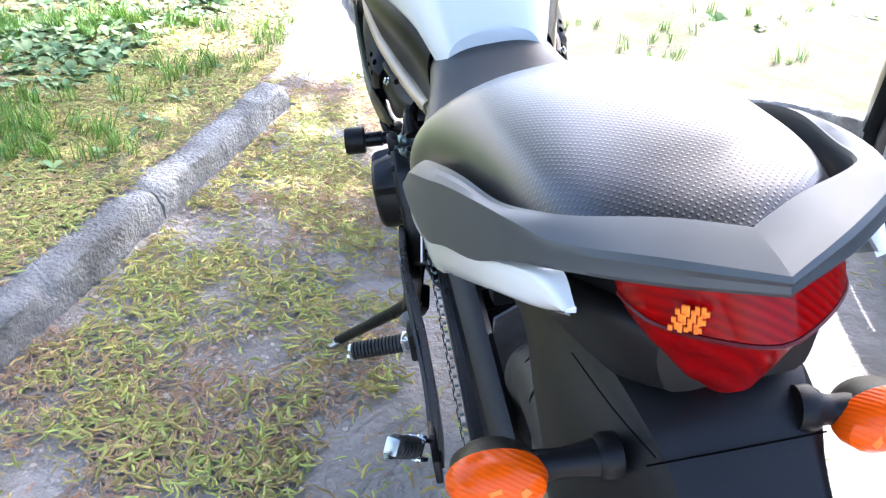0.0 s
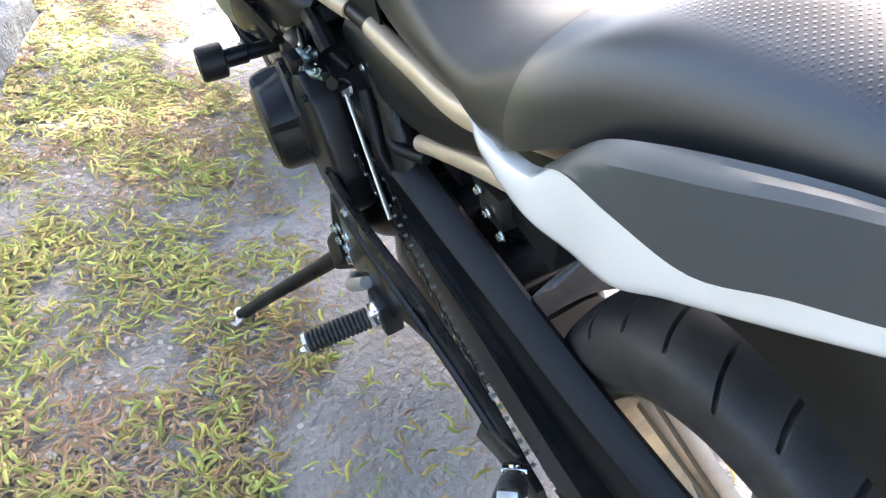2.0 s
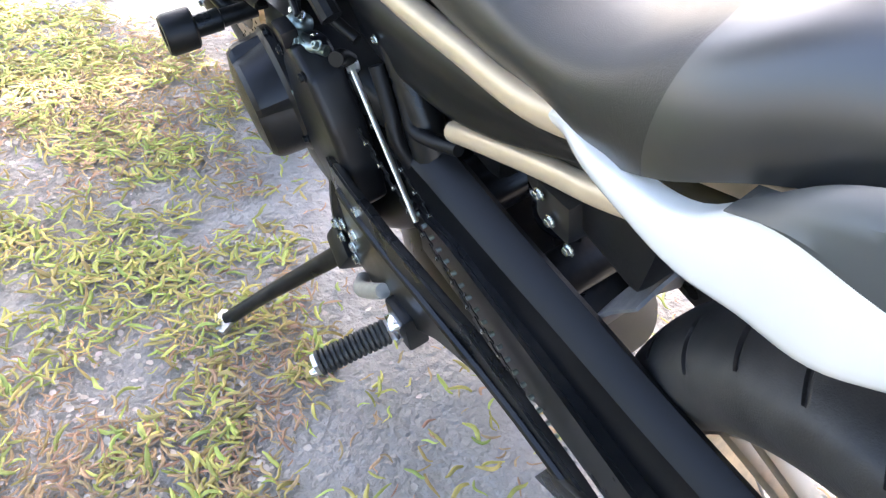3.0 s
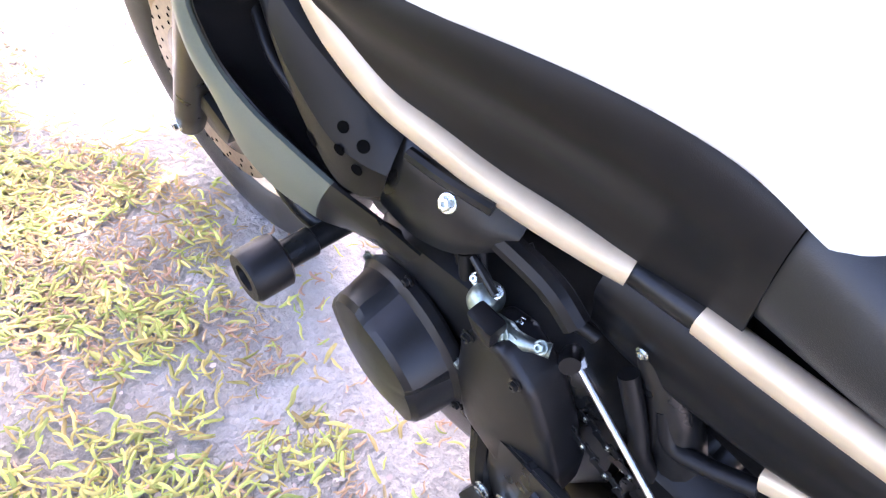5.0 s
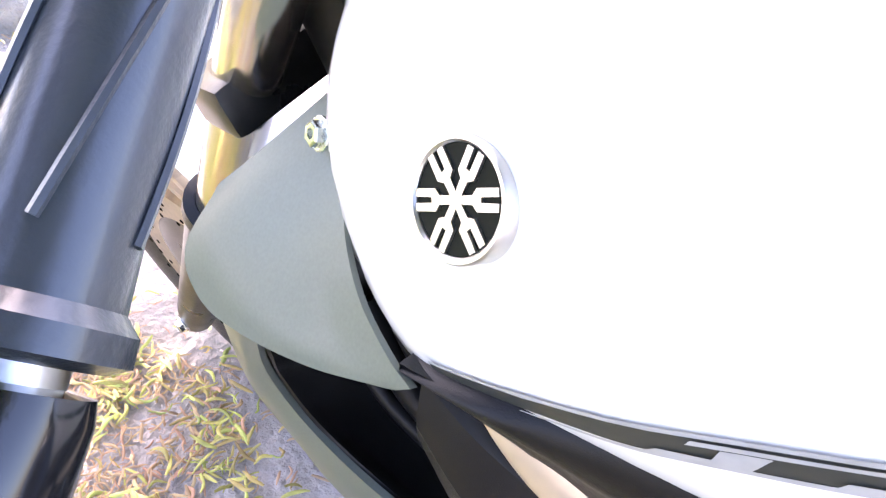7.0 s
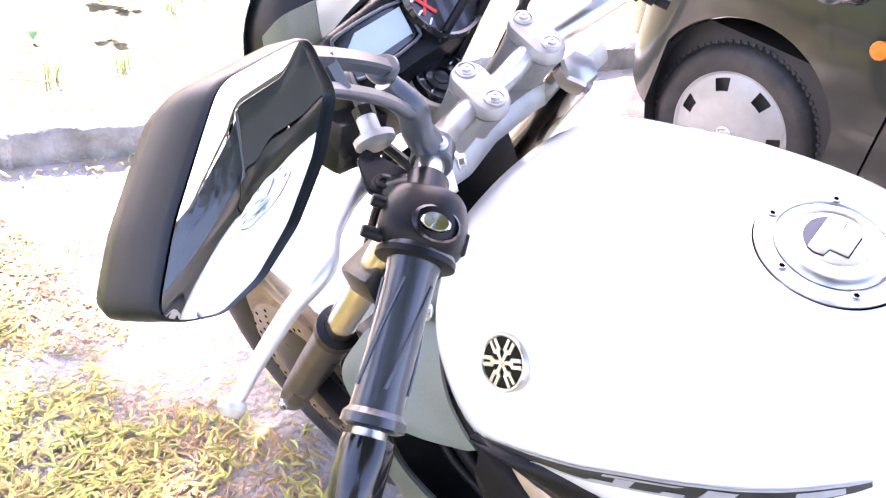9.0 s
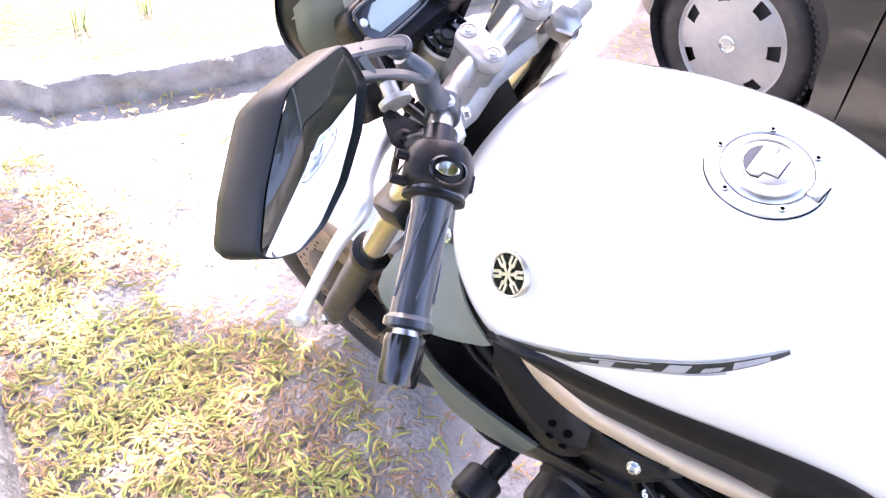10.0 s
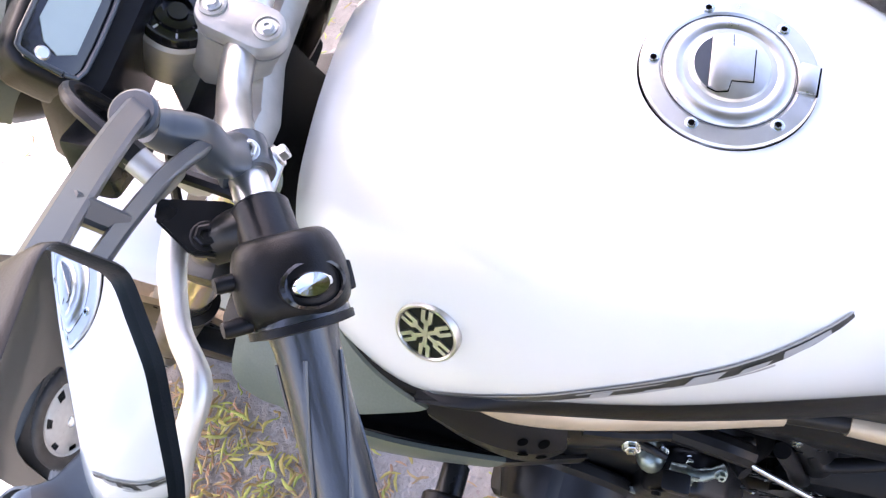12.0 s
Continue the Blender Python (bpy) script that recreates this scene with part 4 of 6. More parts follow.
rear_wheel = wheel("rear_wheel", -.02, .310, .312, .080, .218, 840, 28, .05, "rear wheel with grooved tyre and champagne rim")
front_wheel = wheel("front_wheel", 1.455, .300, .302, .060, .218, 240, 0, .05, "front wheel with twin drilled discs")
disc(front_wheel, -.066, 1.455, .300, .156, .108)
disc(front_wheel, .066, 1.455, .300, .156, .108)
part("sprocket", lathe([(.100, -.004), (.104, 0), (.100, .004), (.06, .004), (.04, .012)], axis_matrix((-.105, -.02, .310), (-1, 0, 0)), 44), M["zinc"], rear_wheel)

# ---- fork, front mudguard ----
RAKE = Vector((0, 1.495 - 1.09, .22 - 1.0)).normalized()
for s in (-1, 1):
    top = Vector((s * .100, 1.09, 1.000))
    fork = new("fork_leg")
    fork.parent = bike
    part("upper_tube", tube([tuple(top), tuple(top + RAKE * .45)], .0215, 24, 1), M["fork_gold"], fork, "polished fork tube")
    part("slider", lathe([(.030, .42), (.031, .43), (.028, .45), (.027, .80), (.024, .86), (.016, .875), (.0, .875)], axis_matrix(tuple(top), tuple(RAKE)), 24, False), M["satin"], fork, "dark lower fork slider")
    part("dust_seal", lathe([(.022, .405), (.0315, .41), (.032, .43)], axis_matrix(tuple(top), tuple(RAKE)), 24, False), M["plastic"], fork)
    part("top_cap", lathe([(.020, -.012), (.018, -.016), (.010, -.018), (0, -.018)], axis_matrix(tuple(top), tuple(RAKE)), 6, False), M["alu"], fork)
    bolt(fork, tuple(top + RAKE * .84 + Vector((s * .024, 0, 0))), (s, 0, 0), .009, .010, M["zinc"])
    part("brake_caliper", block((.05, .095, .052), pose(s * .078, 1.385, .325, 30, 0, 0), .010), M["satin"], bike, "dark brake caliper")
part("lower_yoke", slab([(-.135, -.03), (.135, -.03), (.125, .03), (.03, .05), (-.03, .05), (-.125, .03)], Matrix.Translation(Vector((0, 1.09, 1.000)) + RAKE * .20) @ Euler((radians(-26), 0, 0)).to_matrix().to_4x4(), .035, .008), M["satin"], bike, "black lower fork yoke")
part("front_mudguard", thicken(smooth_grid([[(x, 1.47 + (.325 - 8 * x * x) * math.cos(radians(a)), .30 + (.325 - 8 * x * x) * math.sin(radians(a))) for x in (-.075, -.05, -.02, .02, .05, .075)] for a in (35, 60, 90, 115, 140, 160)], 5, 3, False, False), .004), M["white_paint"], bike, "glossy white front mudguard")

# ---- frame ----
frame_part = new("frame")
frame_part.parent = bike
frame_part["label"] = "champagne painted steel tube frame"
for s in (1, -1):
    S = lambda pts: [(s * x, y, z) for x, y, z in pts]
    part("main_tube", tube(S([(-.166, .946, .846), (-.172, .930, .828), (-.170, .903, .796), (-.160, .865, .757), (-.148, .82, .736), (-.134, .775, .715), (-.124, .74, .704), (-.108, .690, .691), (-.100, .662, .687)]), [.010, .012, .0145, .0150, .0150, .0150, .0150, .0150, .0150], 16), M["champagne"], frame_part, "champagne main frame tube")
    part("tube_sleeve", tube(S([(-.100, .664, .687), (-.098, .630, .686), (-.097, .600, .687)]), .0120, 14), M["satin"], frame_part, "black sleeve between the tubes")
    part("seat_rail", tube(S([(-.097, .602, .687), (-.099, .55, .690), (-.104, .46, .702), (-.113, .33, .726), (-.10, .20, .77), (-.08, .0, .82)]), .0140, 16), M["champagne"], frame_part, "champagne seat rail tube")
    part("lower_rail", tube(S([(-.098, .505, .572), (-.098, .472, .588), (-.098, .36, .637), (-.098, .28, .668), (-.09, .20, .70)]), .0115, 14), M["champagne"], frame_part, "lower champagne seat rail")
    part("down_tube", tube(S([(-.085, .66, .66), (-.09, .62, .60), (-.095, .575, .52), (-.10, .55, .42), (-.10, .58, .33)]), [.018, .02, .024, .026, .024], 14), M["satin"], frame_part)
part("cross_tube", tube([(-.09, .375, .60), (.09, .375, .60)], .016, 14, 1), M["satin"], frame_part)
part("cross_tube", tube([(-.12, .57, .42), (.12, .57, .42)], .026, 16, 1), M["satin"], frame_part)

# black side cover between the rails
for s in (1, -1):
    rows = []
    for y, zt, zb in ((.680, .668, .600), (.640, .670, .588), (.575, .672, .590), (.50, .680, .600), (.42, .694, .628), (.345, .712, .666), (.300, .720, .690)):
        rows.append([(-s * .090, y, zt + .01), (-s * .104, y, zt), (-s * .113, y, zt - .25 * (zt - zb)), (-s * .108, y, zb + .30 * (zt - zb)), (-s * .106, y, zb), (-s * .090, y, zb - .006)])
    sc = part("side_cover", thicken(smooth_grid(rows, 5, 4, False, False), .004), M["plastic"], bike, "black plastic side cover")
    bolt(sc, (-s * .113, .626, .624), (-s, 0, 0), .0045, .004, M["zinc"])

# ---- swingarm, chain guard, chain ----
place(0, -.02, 0)
swing = new("swingarm")
swing.parent = bike
swing["label"] = "black steel box-section swingarm"
for s in (1, -1):
    rows = []
    for y, z, w, h in ((.575, .405, .05, .08), (.50, .40, .050, .095), (.35, .372, .050, .095), (.18, .340, .050, .085), (.03, .314, .046, .070), (-.05, .308, .036, .064), (-.075, .308, .030, .054)):
        x = -s * (.113 if y > .3 else .115)
        rows.append([(x - w / 2, y, z - h / 2), (x + w / 2, y, z - h / 2), (x + w / 2, y, z + h / 2), (x - w / 2, y, z + h / 2)])
    bm = grid(rows, True, True)
    bmesh.ops.bevel(bm, geom=[e for e in bm.edges], offset=.005, segments=2, affect='EDGES')
    part("arm", bm, M["satin"], swing)
    bolt(swing, (-s * .145, 0, .309), (-s, 0, 0), .015, .014, M["zinc"], "axle_nut")
part("pivot_tube", tube([(-.13, .575, .405), (.13, .575, .405)], .032, 20, 1), M["satin"], swing)
part("cross_brace", tube([(-.11, .42, .40), (.11, .42, .40)], .030, 16, 1), M["satin"], swing)

place()
rows = []
for y, xo, xi, zt, h in ((.580, .126, .078, .500, .060), (.53, .125, .078, .496, .090), (.42, .122, .079, .482, .090), (.30, .119, .079, .470, .085), (.18, .117, .079, .458, .075), (.06, .114, .079, .452, .060), (-.06, .110, .080, .455, .040), (-.11, .104, .082, .458, .024)):
    rows.append([(-xo - .004, y, zt - h), (-xo - .004, y, zt - h * .35), (-xo, y, zt - .006), (-xo + .006, y, zt), (-(xo + xi) / 2, y, zt + .010), (-xi - .008, y, zt + .014), (-xi, y, zt + .006), (-xi + .003, y, zt - .055)])
part("chain_guard", thicken(grid([[tuple(p) for p in r] for r in np.array([spline([np.array(q).ravel() for q in [sum(map(list, r), []) for r in rows]], 5)]).reshape(-1, 8, 3).tolist()]), .003), M["plastic"], bike, "long black plastic chain guard", sharp=25)


def chain():
    """Roller chain: links along the upper and lower runs, seen on the left."""
    ch = new("drive_chain")
    ch.parent = bike
    ch["label"] = "steel roller drive chain"
    link = slab([(-.0105, -.0045), (-.0075, -.0065), (-.003, -.0042), (.003, -.0042), (.0075, -.0065), (.0105, -.0045), (.0105, .0045), (.0075, .0065), (.003, .0042), (-.003, .0042), (-.0075, .0065), (-.0105, .0045)], Matrix.Identity(4), .0016)
    pin = lathe([(.0032, -.0014), (.0032, .0016), (.0024, .0022), (0, .0022)], pose(.0079, 0, 0), 10)
    bm = join(link, pin)
    me = bpy.data.meshes.new("chain_link")
    bm.to_mesh(me)
    bm.free()
    me.materials.append(M["satin"])
    me.materials.append(M["zinc"])
    for pl in me.polygons:
        if (Vector((.0079, 0, pl.center.z)) - pl.center).length < .0034:
            pl.material_index = 1
    bm = lathe([(.0026, .004), (.0030, .005), (.0030, .009), (.0026, .010)], Matrix.Identity(4), 10)
    roller = bpy.data.meshes.new("chain_roller")
    bm.to_mesh(roller)
    bm.free()
    roller.materials.append(M["zinc_dull"])
    for (y0, z0), (y1, z1) in (((.655, .435), (-.01, .375)), ((.680, .520), (.06, .216))):
        a, b = Vector((0, y0, z0)), Vector((0, y1, z1))
        n = int((b - a).length / .0158)
        ang = math.atan2(z1 - z0, y1 - y0)
        for i in range(n):
            q = a.lerp(b, i / n)
            out = .148 if z0 > .44 else .110
            for x in (-out - (.0022 if i % 2 else 0), -out + .016 + (.0022 if i % 2 else 0)):
                ob = new("chain_link", me)
                ob.parent = ch
                m = Matrix(((0, 0, -1), (math.cos(ang), -math.sin(ang), 0), (math.sin(ang), math.cos(ang), 0))).to_4x4()
                m.translation = Vector((x, q.y, q.z))
                ob.matrix_local = m
            if z0 > .44 and .2 < q.y < .56:
                ob = new("chain_roller", roller)
                ob.parent = ch
                ob.matrix_local = pose(-.150, q.y, q.z, 0, 90, 0)
    return ch


chain()

place(0, -.027, .018, 1.05)

# ---- rear shock and exhaust collector seen through the gap ----
shock = new("rear_shock")
shock.parent = bike
part("damper", tube([(0.0, .50, .66), (0.0, .46, .38)], .022, 16, 1), M["satin"], shock)
part("spring", tube([(.038 * math.cos(i * .7), .50 - .04 * i / 60 + .038 * math.sin(i * .7), .65 - .22 * i / 60) for i in range(61)], .006, 8, 2), M["gloss_black"], shock, "black coil spring")
part("airbox", block((.15, .19, .20), pose(.01, .585, .585, 8, 0, 0), .02), M["plastic"], bike, "black airbox behind the engine")
part("battery_box", block((.15, .20, .14), pose(0, .36, .62, 12, 0, 0), .012), M["plastic"], bike, "black inner tray under the seat")
part("shock_bracket", block((.10, .05, .05), pose(-.04, .375, .565), .008), M["satin"], bike)
for y, z in ((.372, .560), (.345, .546), (.388, .582)):
    bolt(bike, (-.092, y, z), (-1, 0, 0), .0050, .006, M["zinc"])
part("muffler", smooth_grid([ring(y, [(0, zb), (-w, zb), (-w * 1.15, (zb + zt) / 2), (-w * .9, zt), (0, zt)]) for y, zb, zt, w in ((.78, .14, .25, .07), (.66, .13, .30, .10), (.48, .14, .31, .10), (.40, .16, .28, .08))], 4, 3), M["satin"], bike, "black under-engine silencer")
part("inner_guard", thicken(smooth_grid([[(x, .02 + (.345) * math.cos(radians(a)), .31 + .345 * math.sin(radians(a)) - 4 * x * x) for x in (-.075, -.03, .03, .075)] for a in (8, 20, 32, 42)], 4, 3, False, False), .004), M["hugger"], bike, "grey-black inner tyre hugger")

place(0, -.026, .016, 1.06)

# ---- engine ----
engine = new("engine")
engine.parent = bike
engine["label"] = "black inline engine with bulging side covers"
part("crankcase", smooth_grid([ring(y, [(0, zb), (-w * .7, zb), (-w, zb + .05), (-w, zt - .04), (-w * .8, zt), (0, zt)]) for y, zb, zt, w in
     ((.64, .30, .50, .10), (.70, .26, .55, .135), (.80, .24, .57, .150), (.90, .25, .56, .150), (.96, .28, .52, .12))], 4, 4), M["satin"], engine)
part("cylinder_block", block((.24, .19, .24), pose(0, .955, .645, -32, 0, 0), .015), M["cover"], engine)
for k in range(7):
    part("fin", block((.252, .20, .006), Matrix.Translation((0, .955, .645)) @ Euler((radians(-32), 0, 0)).to_matrix().to_4x4() @ pose(0, 0, -.09 + .03 * k), .002), M["cover"], engine)
part("head_cover", block((.24, .17, .08), pose(0, 1.03, .765, -32, 0, 0), .02), M["cover"], engine)


def crank_cover():
    """Faceted round generator cover with a stepped rim."""
    c = Vector((-.150, .862, .440))
    m = axis_matrix(tuple(c), (-1, .10, -.04), (0, 0, 1))
    n = 150
    rows = []
    for r, h, cut in ((.086, .0, 0), (.088, .003, 0), (.088, .012, 0), (.085, .015, 0), (.0835, .018, .3), (.0815, .046, 1), (.0790, .054, 1), (.0730, .060, .8), (.050, .0645, .2), (.025, .066, 0), (.002, .0665, 0)):
        row = []
        for i in range(n):
            a = 2 * math.pi * i / n
            t = (i % 30) / 30
            lobe = cut * (.13 * (t / .86) ** 1.4 if t < .86 else .13 * (1 - t) / .14)
            row.append(m @ Vector((r * (1 - lobe) * math.cos(a + .5), r * (1 - lobe) * math.sin(a + .5), h)))
        rows.append(row)
    cov = part("generator_cover", grid(rows, True, True), M["cover"], engine, "black bulging generator cover", sharp=17)
    for k in range(6):
        a = 2 * math.pi * k / 6 + .55
        bolt(cov, tuple(m @ Vector((.0905 * math.cos(a), .0905 * math.sin(a), .006))), tuple(m.to_3x3() @ Vector((0, 0, 1))), .0045, .007, M["satin"] if k % 2 else M["zinc_dull"])
    return cov


crank_cover()
SPR = [(.655, .44), (.675, .50), (.700, .555), (.735, .582), (.765, .575), (.785, .54), (.79, .46), (.775, .40), (.72, .362), (.68, .358), (.655, .385)]
spr = part("sprocket_cover", slab(SPR, side_plane(-.150), .045, .010, 3), M["cover"], engine, "flat black sprocket cover")
part("cover_lip", slab([(.745, .575), (.765, .58), (.775, .60), (.745, .597)], side_plane(-.165), .02, .004), M["cover"], spr)
for y, z in ((.715, .556), (.772, .562), (.782, .415), (.672, .395)):
    bolt(spr, (-.172, y, z), (-1, 0, 0), .005, .006, M["satin"])

# clutch push arm and gear linkage above the sprocket cover
link = new("gear_linkage")
link.parent = bike
link["label"] = "zinc clutch arm and gear shift rod"
clutch = part("clutch_arm", tube([(-.136, .808, .604), (-.140, .790, .600), (-.144, .772, .594)], [.0035, .0045, .0035], 10), M["satin"], link)
part("cam_stub", lathe([(.0130, -.016), (.0150, -.012), (.0155, -.002), (.0145, .001), (.0125, .006), (.0095, .010), (.0045, .012)], axis_matrix((-.146, .784, .576), (-.8, 0, .6)), 20), M["zinc_dull"], clutch)
shift = part("shift_arm", join(tube([(-.150, .764, .574), (-.153, .750, .575), (-.152, .737, .575), (-.147, .722, .578), (-.141, .710, .578)], [.006, .0105, .0085, .0055, .0065], 12, 4), slab([(-.011, -.006), (.010, -.007), (.012, .005), (-.010, .007)], axis_matrix((-.156, .746, .578), (-.85, 0, .5)), .006, .0015)), M["zinc_dull"], link)
bolt(shift, (-.159, .747, .580), (-.85, 0, .5), .0052, .006, M["zinc_dull"], "clamp_bolt")
bolt(shift, (-.147, .715, .585), (-.7, 0, .7), .0048, .008, M["zinc_dull"], "pivot_bolt")
part("ball_joint", tube([(-.140, .690, .578), (-.130, .698, .572), (-.121, .700, .560)], .009, 12), M["plastic"], link)
part("shift_rod", tube([(-.1236, .698, .561), (-.152, .524, .467)], .0031, 10, 1), M["alu"], link, "slim bright shift rod")
part("rod_nut", lathe([(.007, 0), (.0075, .006), (.007, .012)], axis_matrix((-.121, .699, .560), (-.2, -.75, -.55)), 6), M["alu"], link)
for z, y in ((.612, .80), (.618, .775), (.604, .745)):
    bolt(link, (-.138, y, z - .03), (-.7, 0, .7), .0045, .007, M["zinc"])
cables = new("cables")
cables.parent = bike
cables["label"] = "black cables and hoses beside the engine"
part("clutch_cable", tube([(-.140, .79, .575), (-.115, .83, .640), (-.10, .90, .72), (-.10, 1.00, .80), (-.09, 1.08, .88)], .005, 8), M["plastic"], cables)
part("hose", tube([(-.13, .70, .62), (-.13, .73, .64), (-.12, .80, .63), (-.11, .86, .62)], .012, 10), M["plastic"], cables)
part("breather_hose", tube([(-.11, .655, .575), (-.115, .63, .53), (-.12, .615, .50), (-.115, .60, .47)], .009, 20, 10), M["plastic"], cables)
part("wiring", tube([(-.10, .62, .55), (-.105, .60, .52), (-.10, .57, .52), (-.09, .53, .53)], .008, 20, 10), M["plastic"], cables)
part("hose", tube([(-.128, .825, .585), (-.136, .812, .556), (-.138, .800, .535), (-.134, .792, .505)], .0075, 14, 8), M["plastic"], cables)
part("hose", tube([(-.120, .845, .600), (-.130, .826, .560), (-.134, .812, .530), (-.130, .803, .500)], .006, 14, 8), M["plastic"], cables)
part("hose", tube([(-.118, .770, .640), (-.124, .745, .622), (-.122, .720, .606), (-.112, .690, .590)], .0065, 14, 8), M["plastic"], cables)

# ---- footrests, side stand ----
place()
brk = new("footrest_bracket")
brk.parent = bike
brk["label"] = "long black footrest bracket with bolts"
rows = []
for y, z, h, x in ((.715, .37, .13, .172), (.66, .375, .19, .186), (.60, .38, .19, .190), (.50, .395, .165, .192), (.43, .412, .105, .186), (.36, .418, .072, .181), (.27, .408, .056, .180), (.19, .404, .046, .182), (.13, .408, .040, .188)):
    rows.append([(-x - .006, y, z - h / 2), (-x + .006, y, z - h / 2), (-x + .006, y, z + h / 2), (-x - .006, y, z + h / 2)])
bm = grid(rows, True, True)
bmesh.ops.bevel(bm, geom=bm.edges[:], offset=.003, segments=2, affect='EDGES')
part("plate", bm, M["satin"], brk)
part("plate_rib", tube([(-.194, .64, .435), (-.197, .56, .435), (-.193, .43, .425), (-.188, .30, .412), (-.189, .18, .406)], .006, 8), M["satin"], brk)
for y, z in ((.702, .320), (.692, .300), (.672, .345), (.649, .320), (.652, .292), (.632, .360), (.590, .441)):
    bolt(brk, (-.193, y, z), (-1, 0, 0), .0075, .007, M["zinc"])
part("lower_link", tube([(-.155, .735, .37), (-.175, .72, .32), (-.185, .70, .27)], [.020, .016, .014], 10), M["satin"], brk)


def footpeg(base, tip, r, name, label, ribs):
    b, t = Vector(base), Vector(tip)
    d = (t - b).normalized()
    m = axis_matrix(tuple(b), tuple(d))
    L = (t - b).length
    peg = new(name)
    peg.parent = bike
    peg["label"] = label
    part("clevis", join(block((.026, .022, .006), m @ pose(0, .0, .006, 90, 0, 0) @ pose(0, 0, .012), .002), block((.026, .022, .006), m @ pose(0, 0, .006, 90, 0, 0) @ pose(0, 0, -.012), .002), lathe([(.007, -.017), (.007, .017)], m @ pose(0, 0, .006, 90, 0, 0), 12)), M["chrome"], peg, "bright steel clevis and pin")
    part("core", block((.020, .022, L - .012), m @ pose(0, 0, L / 2 + .008), .003), M["alu"], peg)
    prof = []
    for i in range(ribs):
        h0 = .020 + (L - .024) * i / ribs
        s = (L - .024) / ribs
        prof += [(r * .86, h0), (r, h0 + s * .25), (r, h0 + s * .75), (r * .86, h0 + s * .98)]
    part("rubber", lathe(prof, m, 20), M["rubber"], peg, "ribbed black rubber", sharp=20)
    part("feeler", lathe([(.005, L - .004), (.006, L + .004), (.004, L + .010), (0, L + .010)], m @ pose(0, -.012, 0), 10, False), M["chrome"], peg)
    return peg


footpeg((-.203, .504, .318), (-.318, .523, .306), .0165, "footpeg", "black ribbed rubber rider footpeg", 14)
footpeg((-.207, .125, .445), (-.238, .083, .500), .015, "pillion_footpeg", "folded pillion footpeg with pale end", 6)
part("peg_bracket", block((.03, .05, .06), pose(-.196, .504, .320), .006), M["satin"], bike)
part("pillion_peg_plate", slab([(.245, .345), (.225, .40), (.145, .445), (.105, .435), (.095, .405), (.135, .385), (.195, .37)], side_plane(-.190), .010, .003), M["satin"], bike, "black pillion peg plate")
stand = new("side_stand")
stand.parent = bike
stand["label"] = "black side stand with worn metal foot"
part("leg", tube([(-.192, .693, .272), (-.225, .725, .232), (-.305, .785, .160), (-.382, .830, .100)], [.016, .0145, .012, .011], 14), M["satin"], stand)
part("pivot_lug", block((.05, .06, .035), pose(-.186, .693, .275, 20, 30, 0), .008), M["satin"], stand)
part("foot", slab([(-.028, -.020), (.030, -.022), (.040, .0), (.030, .022), (-.028, .020)], Matrix.Translation((-.394, .838, .0945)) @ Euler((0, radians(13), radians(120))).to_matrix().to_4x4(), .008, .002), M["alu"], stand, "worn bare metal foot")
part("gear_lever", tube([(-.196, .640, .262), (-.210, .617, .276), (-.212, .577, .314), (-.205, .540, .348)], [.010, .011, .011, .010], 12), M["cast"], bike, "curved pale alloy lever arm")
part("stand_spring", tube([(-.187 + .009 * math.cos(i), .658 + .0009 * i, .282 + .009 * math.sin(i) - .0004 * i) for i in range(40)], .002, 6, 2), M["zinc"], stand)

# ---- crash slider ----
sl = new("crash_slider")
sl.parent = bike
sl["label"] = "black round crash slider on a steel stem"
ax = axis_matrix((-.146, .958, .511), (-.128, .006, .009))
part("stem", lathe([(.013, 0), (.013, .05), (.016, .052), (.016, .090)], ax, 20), M["satin"], sl)
part("puck", lathe([(.026, .088), (.029, .091), (.029, .126), (.026, .131), (.015, .131), (.014, .120), (0, .120)], ax, 36), M["plastic"], sl)
part("puck_bolt", lathe([(.010, .118), (.010, .125), (.006, .125), (.005, .12)], ax, 6), M["satin"], sl)
part("mount_tube", tube([(-.185, 1.035, .590), (-.188, 1.01, .550), (-.180, .98, .518), (-.155, .955, .512)], .011, 12), M["satin"], sl)
place()

